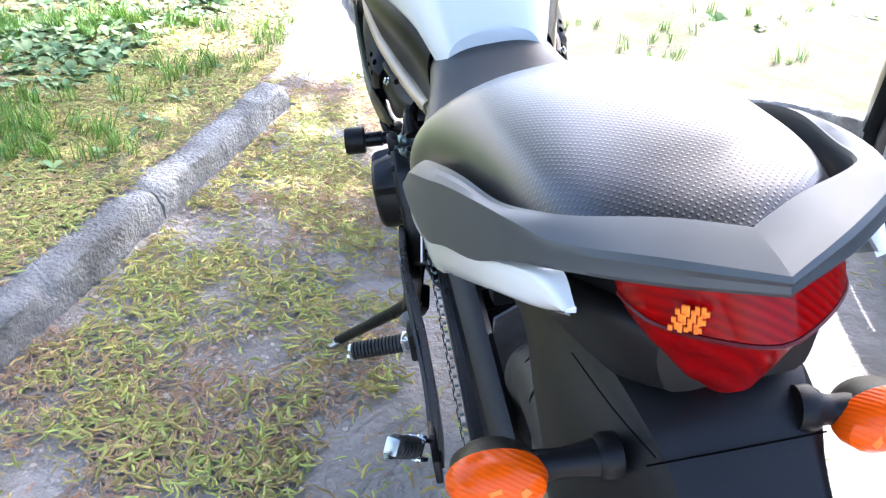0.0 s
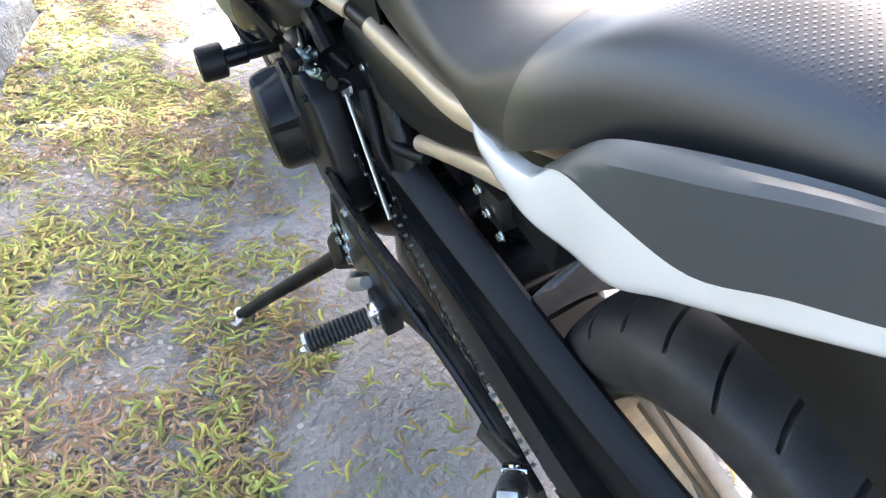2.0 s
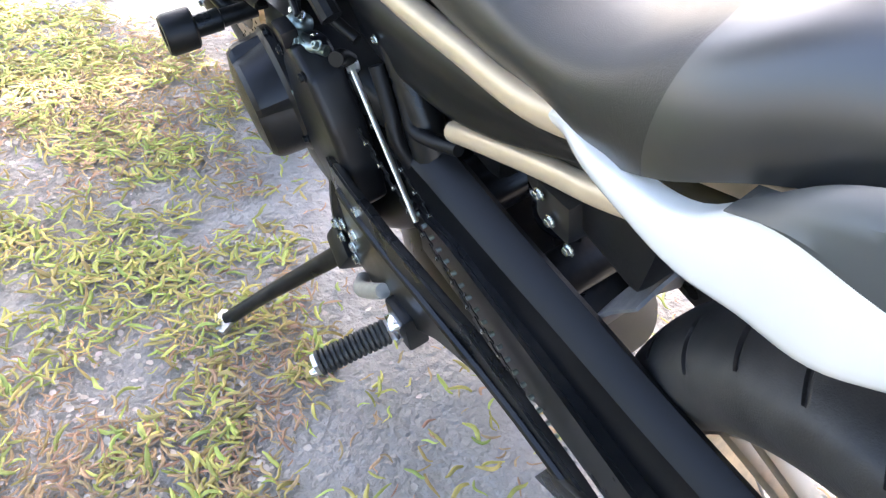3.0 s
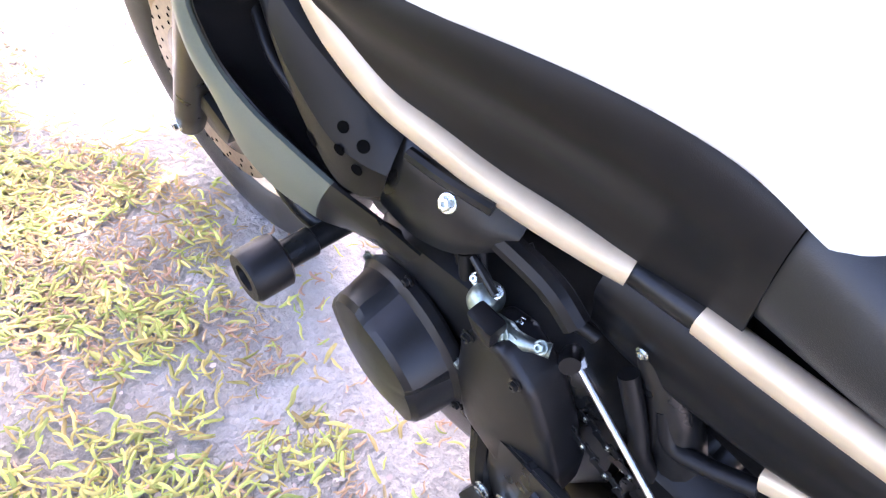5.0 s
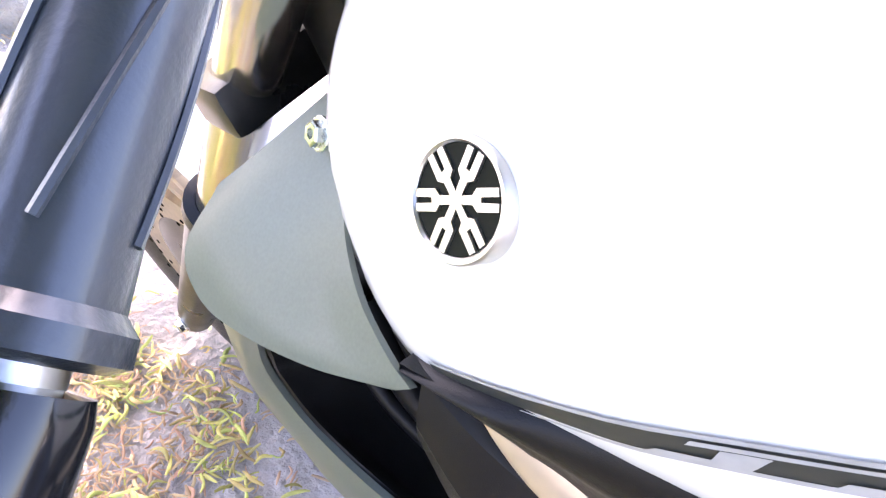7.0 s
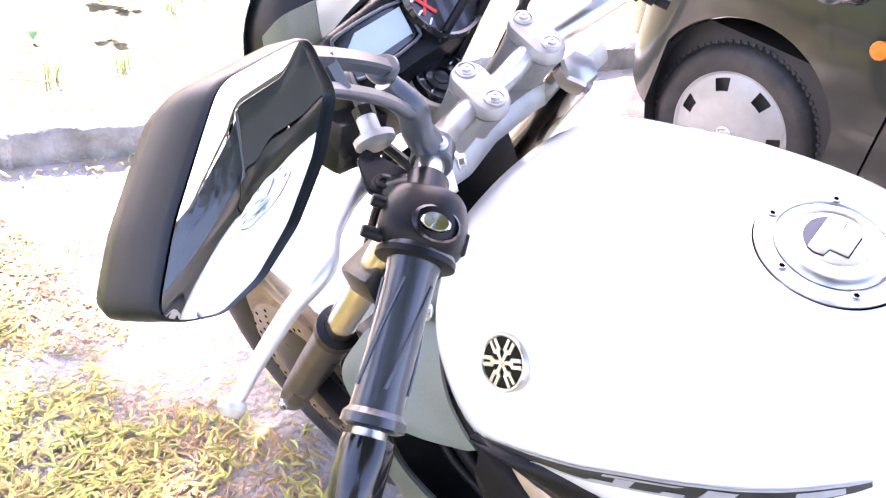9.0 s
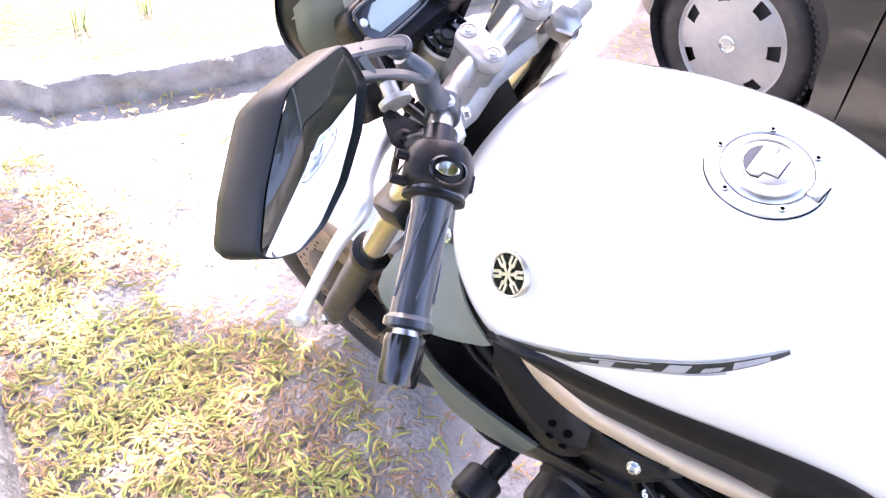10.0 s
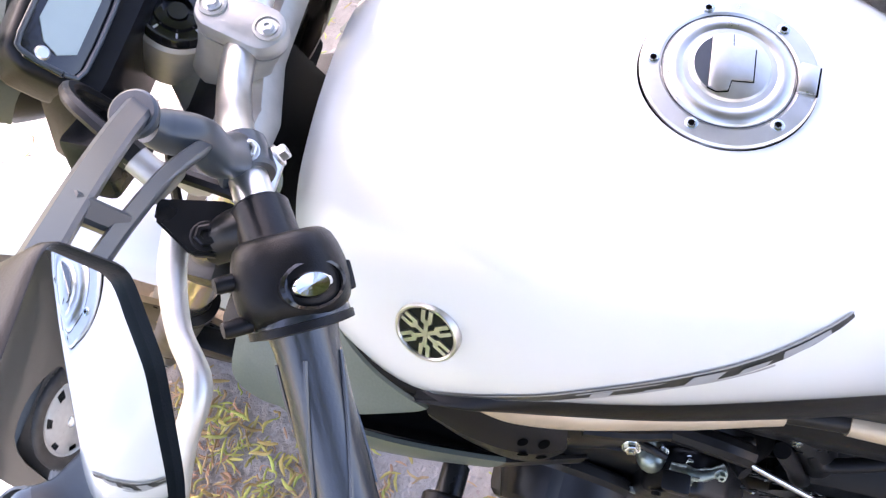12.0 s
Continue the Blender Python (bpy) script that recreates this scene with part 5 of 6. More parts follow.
# ---- air scoop panels at the tank's front, left and right ----
place(0, -.014, .010, 1.06)
for s in (1, -1):
    S = lambda r: [(s * x, y, z) for x, y, z in r]
    # upper shield, from the bolt down to the pointed tip below the tank
    rows = [S([(-.085, 1.105, .868), (-.100, 1.118, .850), (-.128, 1.140, .822), (-.150, 1.158, .800)]),
            S([(-.110, 1.085, .852), (-.132, 1.105, .830), (-.165, 1.140, .795), (-.182, 1.160, .772)]),
            S([(-.142, 1.060, .835), (-.160, 1.080, .812), (-.184, 1.112, .782), (-.196, 1.132, .760)]),
            S([(-.164, 1.030, .826), (-.176, 1.045, .806), (-.190, 1.072, .785), (-.198, 1.090, .770)]),
            S([(-.178, .998, .824), (-.184, 1.008, .812), (-.190, 1.026, .798), (-.194, 1.040, .788)]),
            S([(-.184, .978, .826), (-.185, .982, .822), (-.186, .986, .818), (-.187, .992, .814)])]
    up = part("air_scoop", thicken(smooth_grid(rows, 5, 5, False, False), .004), M["silver"], bike, "grey-silver air scoop panel")
    bolt(up, (-s * .118, 1.097, .852), (-s * .8, .3, .5), .007, .007, M["zinc"])
    # long lower lip sweeping down and back: inner and outer edge
    place()
    rows = []
    for a, b in (((-.205, 1.072, .782), (-.188, 1.142, .742)), ((-.207, 1.075, .735), (-.201, 1.113, .670)), ((-.207, 1.053, .693), (-.202, 1.078, .628)),
                 ((-.207, 1.007, .672), (-.202, 1.052, .575)), ((-.204, .953, .662), (-.198, 1.008, .556)), ((-.199, .902, .652), (-.190, .950, .555)),
                 ((-.186, .864, .634), (-.180, .900, .572)), ((-.170, .822, .604), (-.168, .846, .574))):
        a, b = Vector(a), Vector(b)
        rows.append(S([tuple(a), tuple(a.lerp(b, .3) + Vector((-.007, 0, 0))), tuple(a.lerp(b, .7) + Vector((-.007, 0, 0))), tuple(b), tuple(b + Vector((.025, .004, -.006)))]))
    lip = part("scoop_lip", thicken(smooth_grid(rows[:6], 5, 5, False, False), .005), M["silver"], bike, "long grey-silver lower scoop lip")
    rows = [[(x * .996, y, z - .001) for x, y, z in r] for r in rows[4:]]
    part("scoop_tail", thicken(smooth_grid(rows, 5, 5, False, False), .004), M["satin"], bike, "dark tail end of the scoop lip")
    place(0, -.014, .010, 1.06)
    # dark inner duct
    place()
    rows = [S([(-.120, y, z - .01), (-.155, y + .002, z - .030), (-.185, y + .004, z - .022), (-x, y + .004, z - .004)]) for x, y, z in ((.196, 1.110, .785), (.202, 1.072, .762), (.203, 1.066, .730), (.203, 1.045, .693), (.202, 1.000, .672), (.199, .950, .660), (.193, .900, .648))]
    part("scoop_duct", thicken(smooth_grid(rows, 5, 4, False, False), .003), M["plastic"], bike, "black plastic inner duct")
    place(0, -.014, .010, 1.06)
    for k, (a, c2, d) in enumerate((((-.128, 1.075, .730), (-.140, 1.035, .690), (-.142, .985, .655)), ((-.118, 1.068, .745), (-.130, 1.025, .705), (-.136, .975, .668)), ((-.138, 1.085, .705), (-.150, 1.045, .676), (-.150, 1.000, .648)))):
        part("inner_hose", tube(S([a, c2, d]), (.010, .008, .006)[k], 14, 8), M["plastic"], bike, "black hose inside the scoop")
    # perforated frame cover
    rows = [S([(-.150, 1.000, .802), (-.166, .990, .792), (-.178, .985, .765), (-.176, .985, .735)]), S([(-.150, .965, .785), (-.168, .955, .772), (-.184, .952, .735), (-.182, .955, .695)]),
            S([(-.142, .925, .755), (-.162, .915, .742), (-.184, .912, .700), (-.184, .918, .652)]), S([(-.134, .895, .730), (-.154, .885, .720), (-.178, .880, .690), (-.182, .888, .650)]),
            S([(-.128, .872, .715), (-.146, .868, .705), (-.168, .862, .682), (-.172, .868, .655)])]
    fc = part("frame_cover", thicken(smooth_grid(rows, 4, 2, False, False), .004), M["plastic"], bike, "black perforated plastic frame cover", sharp=24)
    FC = bvh_of(fc)
    for y, z, r in ((.925, .688, .0070), (.889, .722, .0046), (.872, .732, .0052), (.887, .704, .0048), (.870, .712, .0050), (.870, .692, .0048)):
        hit, nr, _, _ = FC.ray_cast(Vector((-s, y, z)), Vector((s, 0, 0)))
        if hit is not None:
            hit = PLACE[0].inverted() @ (hit + nr * math.copysign(.0022, nr.x * -s))
            r *= 1.12
            # flat black disc paints the darkness of a hole on the cover
            part("vent_hole", lathe([(r, -.0012), (r, -.0010), (0, -.0010)], axis_matrix(tuple(hit), tuple(nr if nr.x * s < 0 else -nr)), 18, False), M["void"], fc)
    # bracket below with the bright bolt
    rows = [S([(-.130, .880, .715), (-.150, .875, .695), (-.165, .880, .660), (-.160, .885, .620)]), S([(-.122, .840, .700), (-.142, .835, .685), (-.156, .838, .650), (-.155, .850, .605)]),
            S([(-.112, .800, .684), (-.128, .795, .668), (-.142, .795, .645), (-.146, .810, .610)]), S([(-.102, .765, .676), (-.114, .762, .662), (-.124, .762, .650), (-.128, .775, .630)])]
    place()
    part("bracket_edge", tube(S([(-.163, .838, .716), (-.158, .800, .712), (-.148, .760, .706)]), .0060, 8), M["satin"], bike)
    place(0, -.014, .010, 1.06)
    hb = part("engine_bracket", thicken(smooth_grid(rows, 4, 4, False, False), .005), M["satin"], bike, "black engine mounting bracket")
    bolt(hb, (-s * .155, .806, .688), (-s * .8, -.1, .55), .0062, .007, M["zinc"])
place()
# made-up filler that darkens the gap between fork and tank
part("fork_gap_filler", block((.13, .05, .15), pose(-.02, 1.125, .905, -25, 0, 0), .012), M["plastic"], bike, "black filler block added behind the fork")
part("radiator", block((.30, .04, .26), pose(0, 1.115, .66, -20, 0, 0), .008), M["plastic"], bike, "black radiator")

# ---- steering: yoke, bars, controls ----
CX = .037
place()
steer = new("top_yoke")
steer.parent = bike
steer["label"] = "pale cast alloy top yoke"
ym = Matrix.Translation((CX, 1.128, .972)) @ Euler((radians(-25), 0, 0)).to_matrix().to_4x4()
part("yoke_plate", slab([(-.140, -.030), (-.085, -.036), (-.03, -.018), (.03, -.018), (.085, -.036), (.140, -.030), (.140, .030), (.09, .036), (.045, .085), (-.045, .085), (-.09, .036), (-.140, .030)], ym, .024, .006), M["cast"], steer)
LOCK = axis_matrix((.0154, 1.187, .997), (0, -.42, .90))
part("ignition_lock", lathe([(.029, -.04), (.029, .008), (.027, .013), (.0250, .013), (.0235, .008), (.0175, .0085), (.0165, .0115), (.0105, .012), (.0095, .006), (.0075, .006), (.0070, .009), (0, .009)], LOCK, 36, False), M["gloss_black"], steer, "round black ignition lock")
part("lock_ring", lathe([(.0325, -.045), (.0325, .004), (.0300, .007), (.0292, .004)], LOCK, 36, False), M["cast"], steer)
for k in range(8):
    a = 2 * math.pi * k / 8 + .3
    part("lock_mark", block((.004, .0016, .0004), LOCK @ Matrix.Rotation(a, 4, 'Z') @ pose(.0205, 0, .0086), 0), M["white_plastic"], steer)
for s, base in ((-1, (-.006, 1.118, 1.026)), (1, (.082, 1.124, 1.032))):
    cl = new("bar_clamp")
    cl.parent = bike
    cl["label"] = "pale cast handlebar clamp with two bolts"
    m = Matrix.Translation(Vector(base)) @ Euler((radians(9), 0, radians(-12))).to_matrix().to_4x4()
    oval = lambda w, d: [(w * math.cos(a), (d - w) * math.copysign(1, math.sin(a)) + w * math.sin(a)) for a in np.linspace(.01, 6.293, 32, endpoint=False)]
    rows = [[m @ Vector((x, y, 0)) + RAKE * z for x, y in oval(w, d)] for z, w, d in ((.066, .016, .024), (.058, .0175, .030), (.032, .0165, .029), (.012, .0165, .031), (.002, .0170, .0325))]
    part("riser", grid(rows, True, True), M["cast"], cl)
    rows = [[m @ Vector((x, y, z)) for x, y in oval(w, d)] for z, w, d in ((-.001, .0160, .032), (.001, .0175, .033), (.009, .0175, .033), (.013, .0160, .0315), (.0145, .0130, .0285))]
    part("cap", grid(rows, True, True), M["cast"], cl)
    for d in (-.0205, .0205):
        part("bolt_seat", lathe([(.0098, .0), (.0098, .0022), (.0080, .0026), (.0078, .0012), (0, .0012)], m @ pose(0, d, .0140), 24, False), M["cast"], cl)
        bolt(cl, tuple(m @ Vector((0, d, .0148))), tuple(m.to_3x3() @ Vector((0, 0, 1))), .0048, .004, M["alu"])

handlebar = new("handlebar")
handlebar.parent = bike
handlebar["label"] = "silver handlebar with black rubber grips"
bar_l = [(CX, 1.119, 1.024), (-.004, 1.117, 1.023), (-.034, 1.113, 1.025), (-.066, 1.102, 1.033), (-.100, 1.081, 1.053), (-.129, 1.060, 1.066), (-.160, 1.038, 1.069), (-.201, 1.0065, 1.0648), (-.250, .983, 1.043), (-.304, .956, 1.016)]
bar_r = [(CX + CX - x, y + .006, z + .006) for x, y, z in bar_l]
part("bar", tube(list(reversed(bar_l)) + bar_r[1:], .0112, 16), M["alu"], handlebar)


def control_side(s):
    f = lambda p: (CX + s * (CX - p[0]), p[1], p[2]) if s > 0 else p
    g0, g1 = Vector(f((-.201, 1.0065, 1.0648))), Vector(f((-.297, .959, 1.019)))
    d = (g1 - g0).normalized()
    m = axis_matrix(tuple(g0), tuple(d))
    L = (g1 - g0).length
    gp = part("grip", lathe([(.0245, -.006), (.026, -.002), (.026, .003), (.0185, .006), (.0172, .014), (.0165, .04), (.0168, L * .75), (.0175, L - .012), (.0210, L - .008), (.0212, L - .002), (.017, L)], m, 28), M["grip"], handlebar, "black rubber grip")
    for k in range(5):
        a = k * 1.2566 + .3
        pts = [m @ Vector((.0172 * math.cos(a + .9 * t), .0172 * math.sin(a + .9 * t), .02 + (L - .045) * t)) for t in np.linspace(0, 1, 8)]
        part("grip_rib", tube([tuple(p) for p in pts], .0013, 6, 2), M["grip"], gp)
    part("bar_end", lathe([(.010, L), (.010, L + .004), (.0165, L + .005), (.0175, L + .010), (.0165, L + .043), (.0150, L + .046), (.006, L + .046)], m, 32), M["gloss_black"], handlebar, "gloss black tapered bar end weight")
    # switch pod
    sp = new("switch_pod")
    sp.parent = bike
    sp["label"] = "black switch pod with chrome-bright rocker"
    sm = axis_matrix(tuple(g0 - d * .018), tuple(d), (0, 0, 1))
    rows = []
    for h, rx, ry in ((-.026, .020, .020), (-.022, .025, .026), (-.008, .029, .030), (.008, .029, .030), (.016, .025, .025), (.020, .021, .021)):
        rows.append([sm @ Vector((rx * math.copysign(abs(math.cos(a)) ** .75, math.cos(a)), ry * math.copysign(abs(math.sin(a)) ** .75, math.sin(a)), h)) for a in np.linspace(0, 6.2832, 28, endpoint=False)])
    part("housing", smooth_grid(rows, 2, 1, True, True), M["plastic"], sp)
    part("housing_rim", lathe([(.0225, .018), (.0275, .019), (.0275, .023), (.0225, .024)], sm, 28), M["plastic"], sp)
    n_up = (Vector((-s * -.0, -.55, .85)) - d * d.dot(Vector((0, -.55, .85)))).normalized()
    c = g0 - d * .016
    t1 = d.cross(n_up)
    rk = Matrix((t1, d, n_up)).transposed().to_4x4()
    rk.translation = c + n_up * .027
    part("rocker_well", lathe([(.017, -.004), (.017, .003), (.015, .004), (.014, .001), (0, .001)], rk @ Matrix.Diagonal((1.0, .72, 1, 1)), 28, False), M["gloss_black"], sp)
    part("rocker", lathe([(.0105, .0), (.0105, .005), (.0085, .0075), (.003, .0068), (0, .0064)], rk @ pose(.001, 0, 0, 0, 8, 0) @ Matrix.Diagonal((1.0, .66, 1, 1)), 24, False), M["chrome"], sp, "bright rocker switch")
    for k, (a, b2) in enumerate(((.026, -.010), (.027, .012))):
        part("button", lathe([(.0045, 0), (.0045, .012), (.0038, .014), (0, .014)], axis_matrix(tuple(c + t1 * (a if s < 0 else -a) * 1.0 + d * b2 + n_up * .004), tuple(t1 * (1 if s < 0 else -1))), 14), M["plastic"], sp)
    part("trigger", block((.006, .016, .018), Matrix.Translation(c - t1 * .028 + n_up * .0) @ rk.to_3x3().to_4x4(), .002), M["plastic"], sp)
    # lever perch, lever
    lv = new("hand_lever")
    lv.parent = bike
    lv["label"] = "bare alloy hand lever on a black perch"
    pv = Vector(f((-.1690, 1.0700, 1.0570)))
    part("perch", join(tube([f((-.157, 1.042, 1.068)), f((-.162, 1.055, 1.064)), tuple(pv)], [.015, .014, .012], 12), lathe([(.0150, -.020), (.0165, -.018), (.0165, .016), (.0150, .018)], axis_matrix(f((-.163, 1.035, 1.069)), (-.80, -.58, .02) if s < 0 else (.80, -.58, .02)), 24)), M["satin"], lv)
    poly = [(-.168, 1.097), (-.156, 1.099), (-.146, 1.066), (-.150, 1.048), (-.166, 1.054), (-.178, 1.061), (-.181, 1.074)]
    rows = [[f((x, y, 1.0694 + .316 * (y - 1.069) + h)) for x, y in poly] for h in (-.006, .0)]
    bm = grid(rows, True, True)
    bmesh.ops.bevel(bm, geom=bm.edges[:], offset=.0015, segments=2, affect='EDGES')
    part("perch_plate", bm, M["satin"], lv)
    part("lever", tube([f((-.166, 1.092, 1.058)), f((-.190, 1.086, 1.058)), f((-.220, 1.070, 1.059)), f((-.245, 1.050, 1.058)), f((-.274, 1.054, 1.042)), f((-.309, 1.058, 1.013)), f((-.334, 1.058, .994))], [.0085, .0080, .0068, .0072, .0068, .0060, .0058], 12), M["lever"], lv, "bare aluminium lever blade")
    part("lever_ball", lathe([(.0, -.008), (.006, -.007), (.0098, -.002), (.0098, .002), (.006, .007), (0, .008)], axis_matrix(f((-.338, 1.058, .991)), tuple(d)), 18, False), M["lever"], lv)
    bolt(lv, tuple(pv + Vector((0, -.001, .0125))), (0, -.25, .97), .0065, .004, M["satin"])
    part("adjuster", lathe([(.011, 0), (.016, .003), (.016, .008), (.008, .011), (.008, .026)], axis_matrix(f((-.149, 1.094, 1.077)), (.35, .75, .45)), 20), M["cast"], lv, "round alloy cable adjuster")
    part("adjuster_nut", lathe([(.009, 0), (.009, .008)], axis_matrix(f((-.140, 1.113, 1.089)), (.35, .75, .45)), 6), M["satin"], lv)
    part("cable", tube([f((-.138, 1.118, 1.092)), f((-.115, 1.16, 1.095)), f((-.085, 1.19, 1.05)), f((-.07, 1.18, .97)), f((-.08, 1.13, .90))], .0045, 8), M["plastic"], lv)


control_side(-1)
control_side(1)


def mirror(s):
    f = lambda p: Vector((CX + s * (CX - p[0]), p[1], p[2])) if s > 0 else Vector(p)
    mi = new("mirror")
    mi.parent = bike
    mi["label"] = "black angular rear-view mirror on a forked arm"
    flip = 1 if s < 0 else -1

    def facing(n, at):
        n = Vector((n[0] * flip, n[1], n[2])).normalized()
        u = Vector((0, 0, 1)).cross(n).normalized()
        m = Matrix((u, n.cross(u), n)).transposed().to_4x4()
        m.translation = at
        return m
    m = facing((.303, -.908, .288), f((-.287, 1.008, 1.231)))
    # outline: tip by the arm, slanted top, blunt outer end, rounded bottom
    OUT = [(.056, -.0210), (.0545, .0110), (.048, .0155), (-.004, .0285), (-.014, .0275), (-.036, .0165), (-.068, .0000), (-.094, -.0190), (-.097, -.0250), (-.090, -.0350), (-.072, -.0500), (-.045, -.0565), (-.010, -.0535), (.028, -.0405)]
    OUT = [(flip * a, b) for a, b in OUT]
    if s > 0:
        OUT = list(reversed(OUT))
    mid = (sum(a for a, b in OUT) / len(OUT), sum(b for a, b in OUT) / len(OUT))

    def rim(k, dx=0.0, dy=0.0):
        """The outline with slightly rounded corners, drawn in by k."""
        pts, n = [], len(OUT)
        for i in range(n):
            p, q, r = (Vector(OUT[(i + d) % n]) for d in (-1, 0, 1))
            a, c = q + (p - q).normalized() * min(.006, (p - q).length * .4), q + (r - q).normalized() * min(.006, (r - q).length * .4)
            pts += [a.lerp(q, t).lerp(q.lerp(c, t), t) for t in (0, .33, .67, 1)]
        return [(mid[0] + (p.x - mid[0]) * k + dx, mid[1] + (p.y - mid[1]) * k + dy) for p in pts]
    gm = facing((.340, -.909, .243), m @ Vector((0, 0, .0008)))
    back = gm.inverted() @ m
    edge = [back @ Vector((x, y, -.001)) for x, y in rim(.982)]
    gc = sum(edge, Vector()) / len(edge)
    part("glass", grid([[gm @ Vector((gc.x + (q.x - gc.x) * k, gc.y + (q.y - gc.y) * k, .0016 - (k * .07) ** 2 / 2.0)) for q in edge] for k in (1.0, .85, .7, .55, .4, .25, .1, .01)], True, True), M["mirror"], mi, "silvered convex mirror glass")
    rows = []
    for k, h, sh in ((.970, -.012, 0), (.978, -.003, 0), (.982, .0002, 0), (.988, .0012, 0), (1.0, .0006, 0), (1.008, -.004, 0), (1.005, -.018, .003), (.97, -.031, .008), (.88, -.041, .012), (.64, -.047, .016), (.2, -.049, .018)):
        rows.append([m @ Vector((x, y, h)) for x, y in rim(k, -flip * sh * .6, -sh * .3)])
    part("shell", grid(rows, True, False), M["shell"], mi, "black plastic mirror shell", sharp=50)
    foot = f((-.129, 1.060, 1.066))
    elbow = f((-.1406, 1.0830, 1.1450))
    hold = m @ Vector((flip * .048, .006, -.012))
    hold2 = m @ Vector((flip * .050, -.014, -.012))

    def flat_bar(pts, w, h, side0=(0, -.5, .87)):
        line = [Vector(q) for q in spline([tuple(p) for p in pts], 6)]
        w = w if isinstance(w, tuple) else (w, w)
        rr = []
        for i, q in enumerate(line):
            d = (line[min(i + 1, len(line) - 1)] - line[max(i - 1, 0)]).normalized()
            side = d.cross(Vector(side0)).normalized()
            up2 = side.cross(d)
            ww = w[0] + (w[1] - w[0]) * i / (len(line) - 1)
            rr.append([q + side * a * ww + up2 * b * h for a, b in ((-1, -.6), (-.7, -1), (.7, -1), (1, -.6), (1, .6), (.7, 1), (-.7, 1), (-1, .6))])
        return grid(rr, True, True)
    arm = part("arm", flat_bar([elbow + Vector((flip * .004, .002, -.002)), elbow.lerp(hold, .25) + Vector((0, 0, .0035)), elbow.lerp(hold, .6) + Vector((0, 0, .003)), hold], (.0062, .0056), .0050), M["arm"], mi, "grey flat mirror arm")
    knee = f((-.1350, 1.0640, 1.1120))
    part("arm_branch", flat_bar([knee, knee.lerp(hold2, .35) + Vector((0, 0, .007)), knee.lerp(hold2, .7) + Vector((0, 0, .005)), hold2], .0036, .0040), M["arm"], mi)
    part("arm_tie", flat_bar([elbow.lerp(hold, .70) + Vector((0, .0, .004)), knee.lerp(hold2, .72) + Vector((0, 0, .005))], .0050, .0040), M["arm"], mi)
    part("pivot_cap", lathe([(.0100, -.006), (.0118, -.002), (.0118, .0010), (.0105, .0020), (.0, .0023)], axis_matrix(tuple(elbow + Vector((-flip * .004, 0, .0045))), (-.15 * flip, -.05, .98)), 28, False), M["arm"], mi)
    way = Vector((-.80 * flip, -.58, .04))
    part("clamp", lathe([(.0150, -.012), (.0165, -.010), (.0165, .010), (.0150, .012)], axis_matrix(tuple(foot + Vector((flip * .009, .006, -.001))), tuple(way)), 24), M["arm"], mi)
    part("mirror_stem", tube([tuple(foot + Vector((flip * .007, .007, .010))), tuple(foot.lerp(knee, .6) + Vector((0, .004, .002))), tuple(knee + Vector((0, .004, .004))), tuple(elbow + Vector((0, -.005, -.016))), tuple(elbow + Vector((-flip * .003, -.001, -.007)))], [.0130, .0120, .0115, .0110, .0085], 16), M["arm"], mi)
    bolt(mi, tuple(f((-.112, 1.049, 1.063))), (.6 * flip, -.7, .2), .0050, .007, M["alu"])
    bolt(mi, tuple(foot + Vector((flip * .009, -.002, .015))), (0, -.4, .9), .0048, .004, M["alu"])


mirror(-1)
mirror(1)

# ---- instruments and headlight ----
dash = new("instrument_panel")
dash.parent = bike
dash["label"] = "black instrument panel with grey screen and round dial"
dm = Matrix.Translation((-.030, 1.217, 1.058)) @ Euler((radians(50), 0, 0)).to_matrix().to_4x4()
part("housing", slab([(-.052, -.020), (-.040, -.032), (.060, -.040), (.112, -.036), (.128, .0), (.112, .042), (.060, .056), (.028, .030), (-.044, .024), (-.054, .010)], dm @ pose(0, 0, -.024), .044, .008, 3), M["plastic"], dash)
part("bezel", slab([(-.048, -.013), (-.038, -.024), (.034, -.022), (.044, -.010), (.044, .018), (-.036, .021), (-.048, .012)], dm @ pose(0, 0, -.001), .005, .002), M["gloss_black"], dash)
part("bezel_rim", tube([tuple(dm @ Vector((x, y, .003))) for x, y in ((-.046, -.012), (-.037, -.0225), (.033, -.0205), (.042, -.009), (.042, .0165), (-.035, .0195), (-.046, .011), (-.046, -.011))], .0018, 8, 3), M["arm"], dash, "grey-blue edge of the panel")
part("screen", slab([(-.037, -.004), (-.030, -.014), (.034, -.013), (.036, .013), (-.020, .014), (-.033, .006)], dm @ pose(0, 0, .002), .002), M["lcd"], dash, "pale grey liquid crystal screen")
for x, y in ((-.041, .004),):
    part("push_button", lathe([(.0048, 0), (.0048, .003), (.0036, .0042), (0, .0042)], dm @ pose(x, y, .0015), 16, False), M["alu"], dash)
part("tachometer", lathe([(.050, -.010), (.050, .012), (.047, .016), (.044, .014), (.043, .008), (0, .008)], dm @ pose(.088, .008, -.004), 44, False), M["gloss_black"], dash, "round black tachometer")
part("dial_face", lathe([(.043, .0082), (0, .0084)], dm @ pose(.088, .008, -.004), 36, False), M["dial"], dash)
part("needle", block((.003, .026, .001), dm @ pose(.060, .002, .006, 0, 0, 35), 0), M["needle"], dash, "red dial needle")
part("red_zone", block((.003, .022, .0008), dm @ pose(.061, .003, .0055, 0, 0, -40), 0), M["needle"], dash)
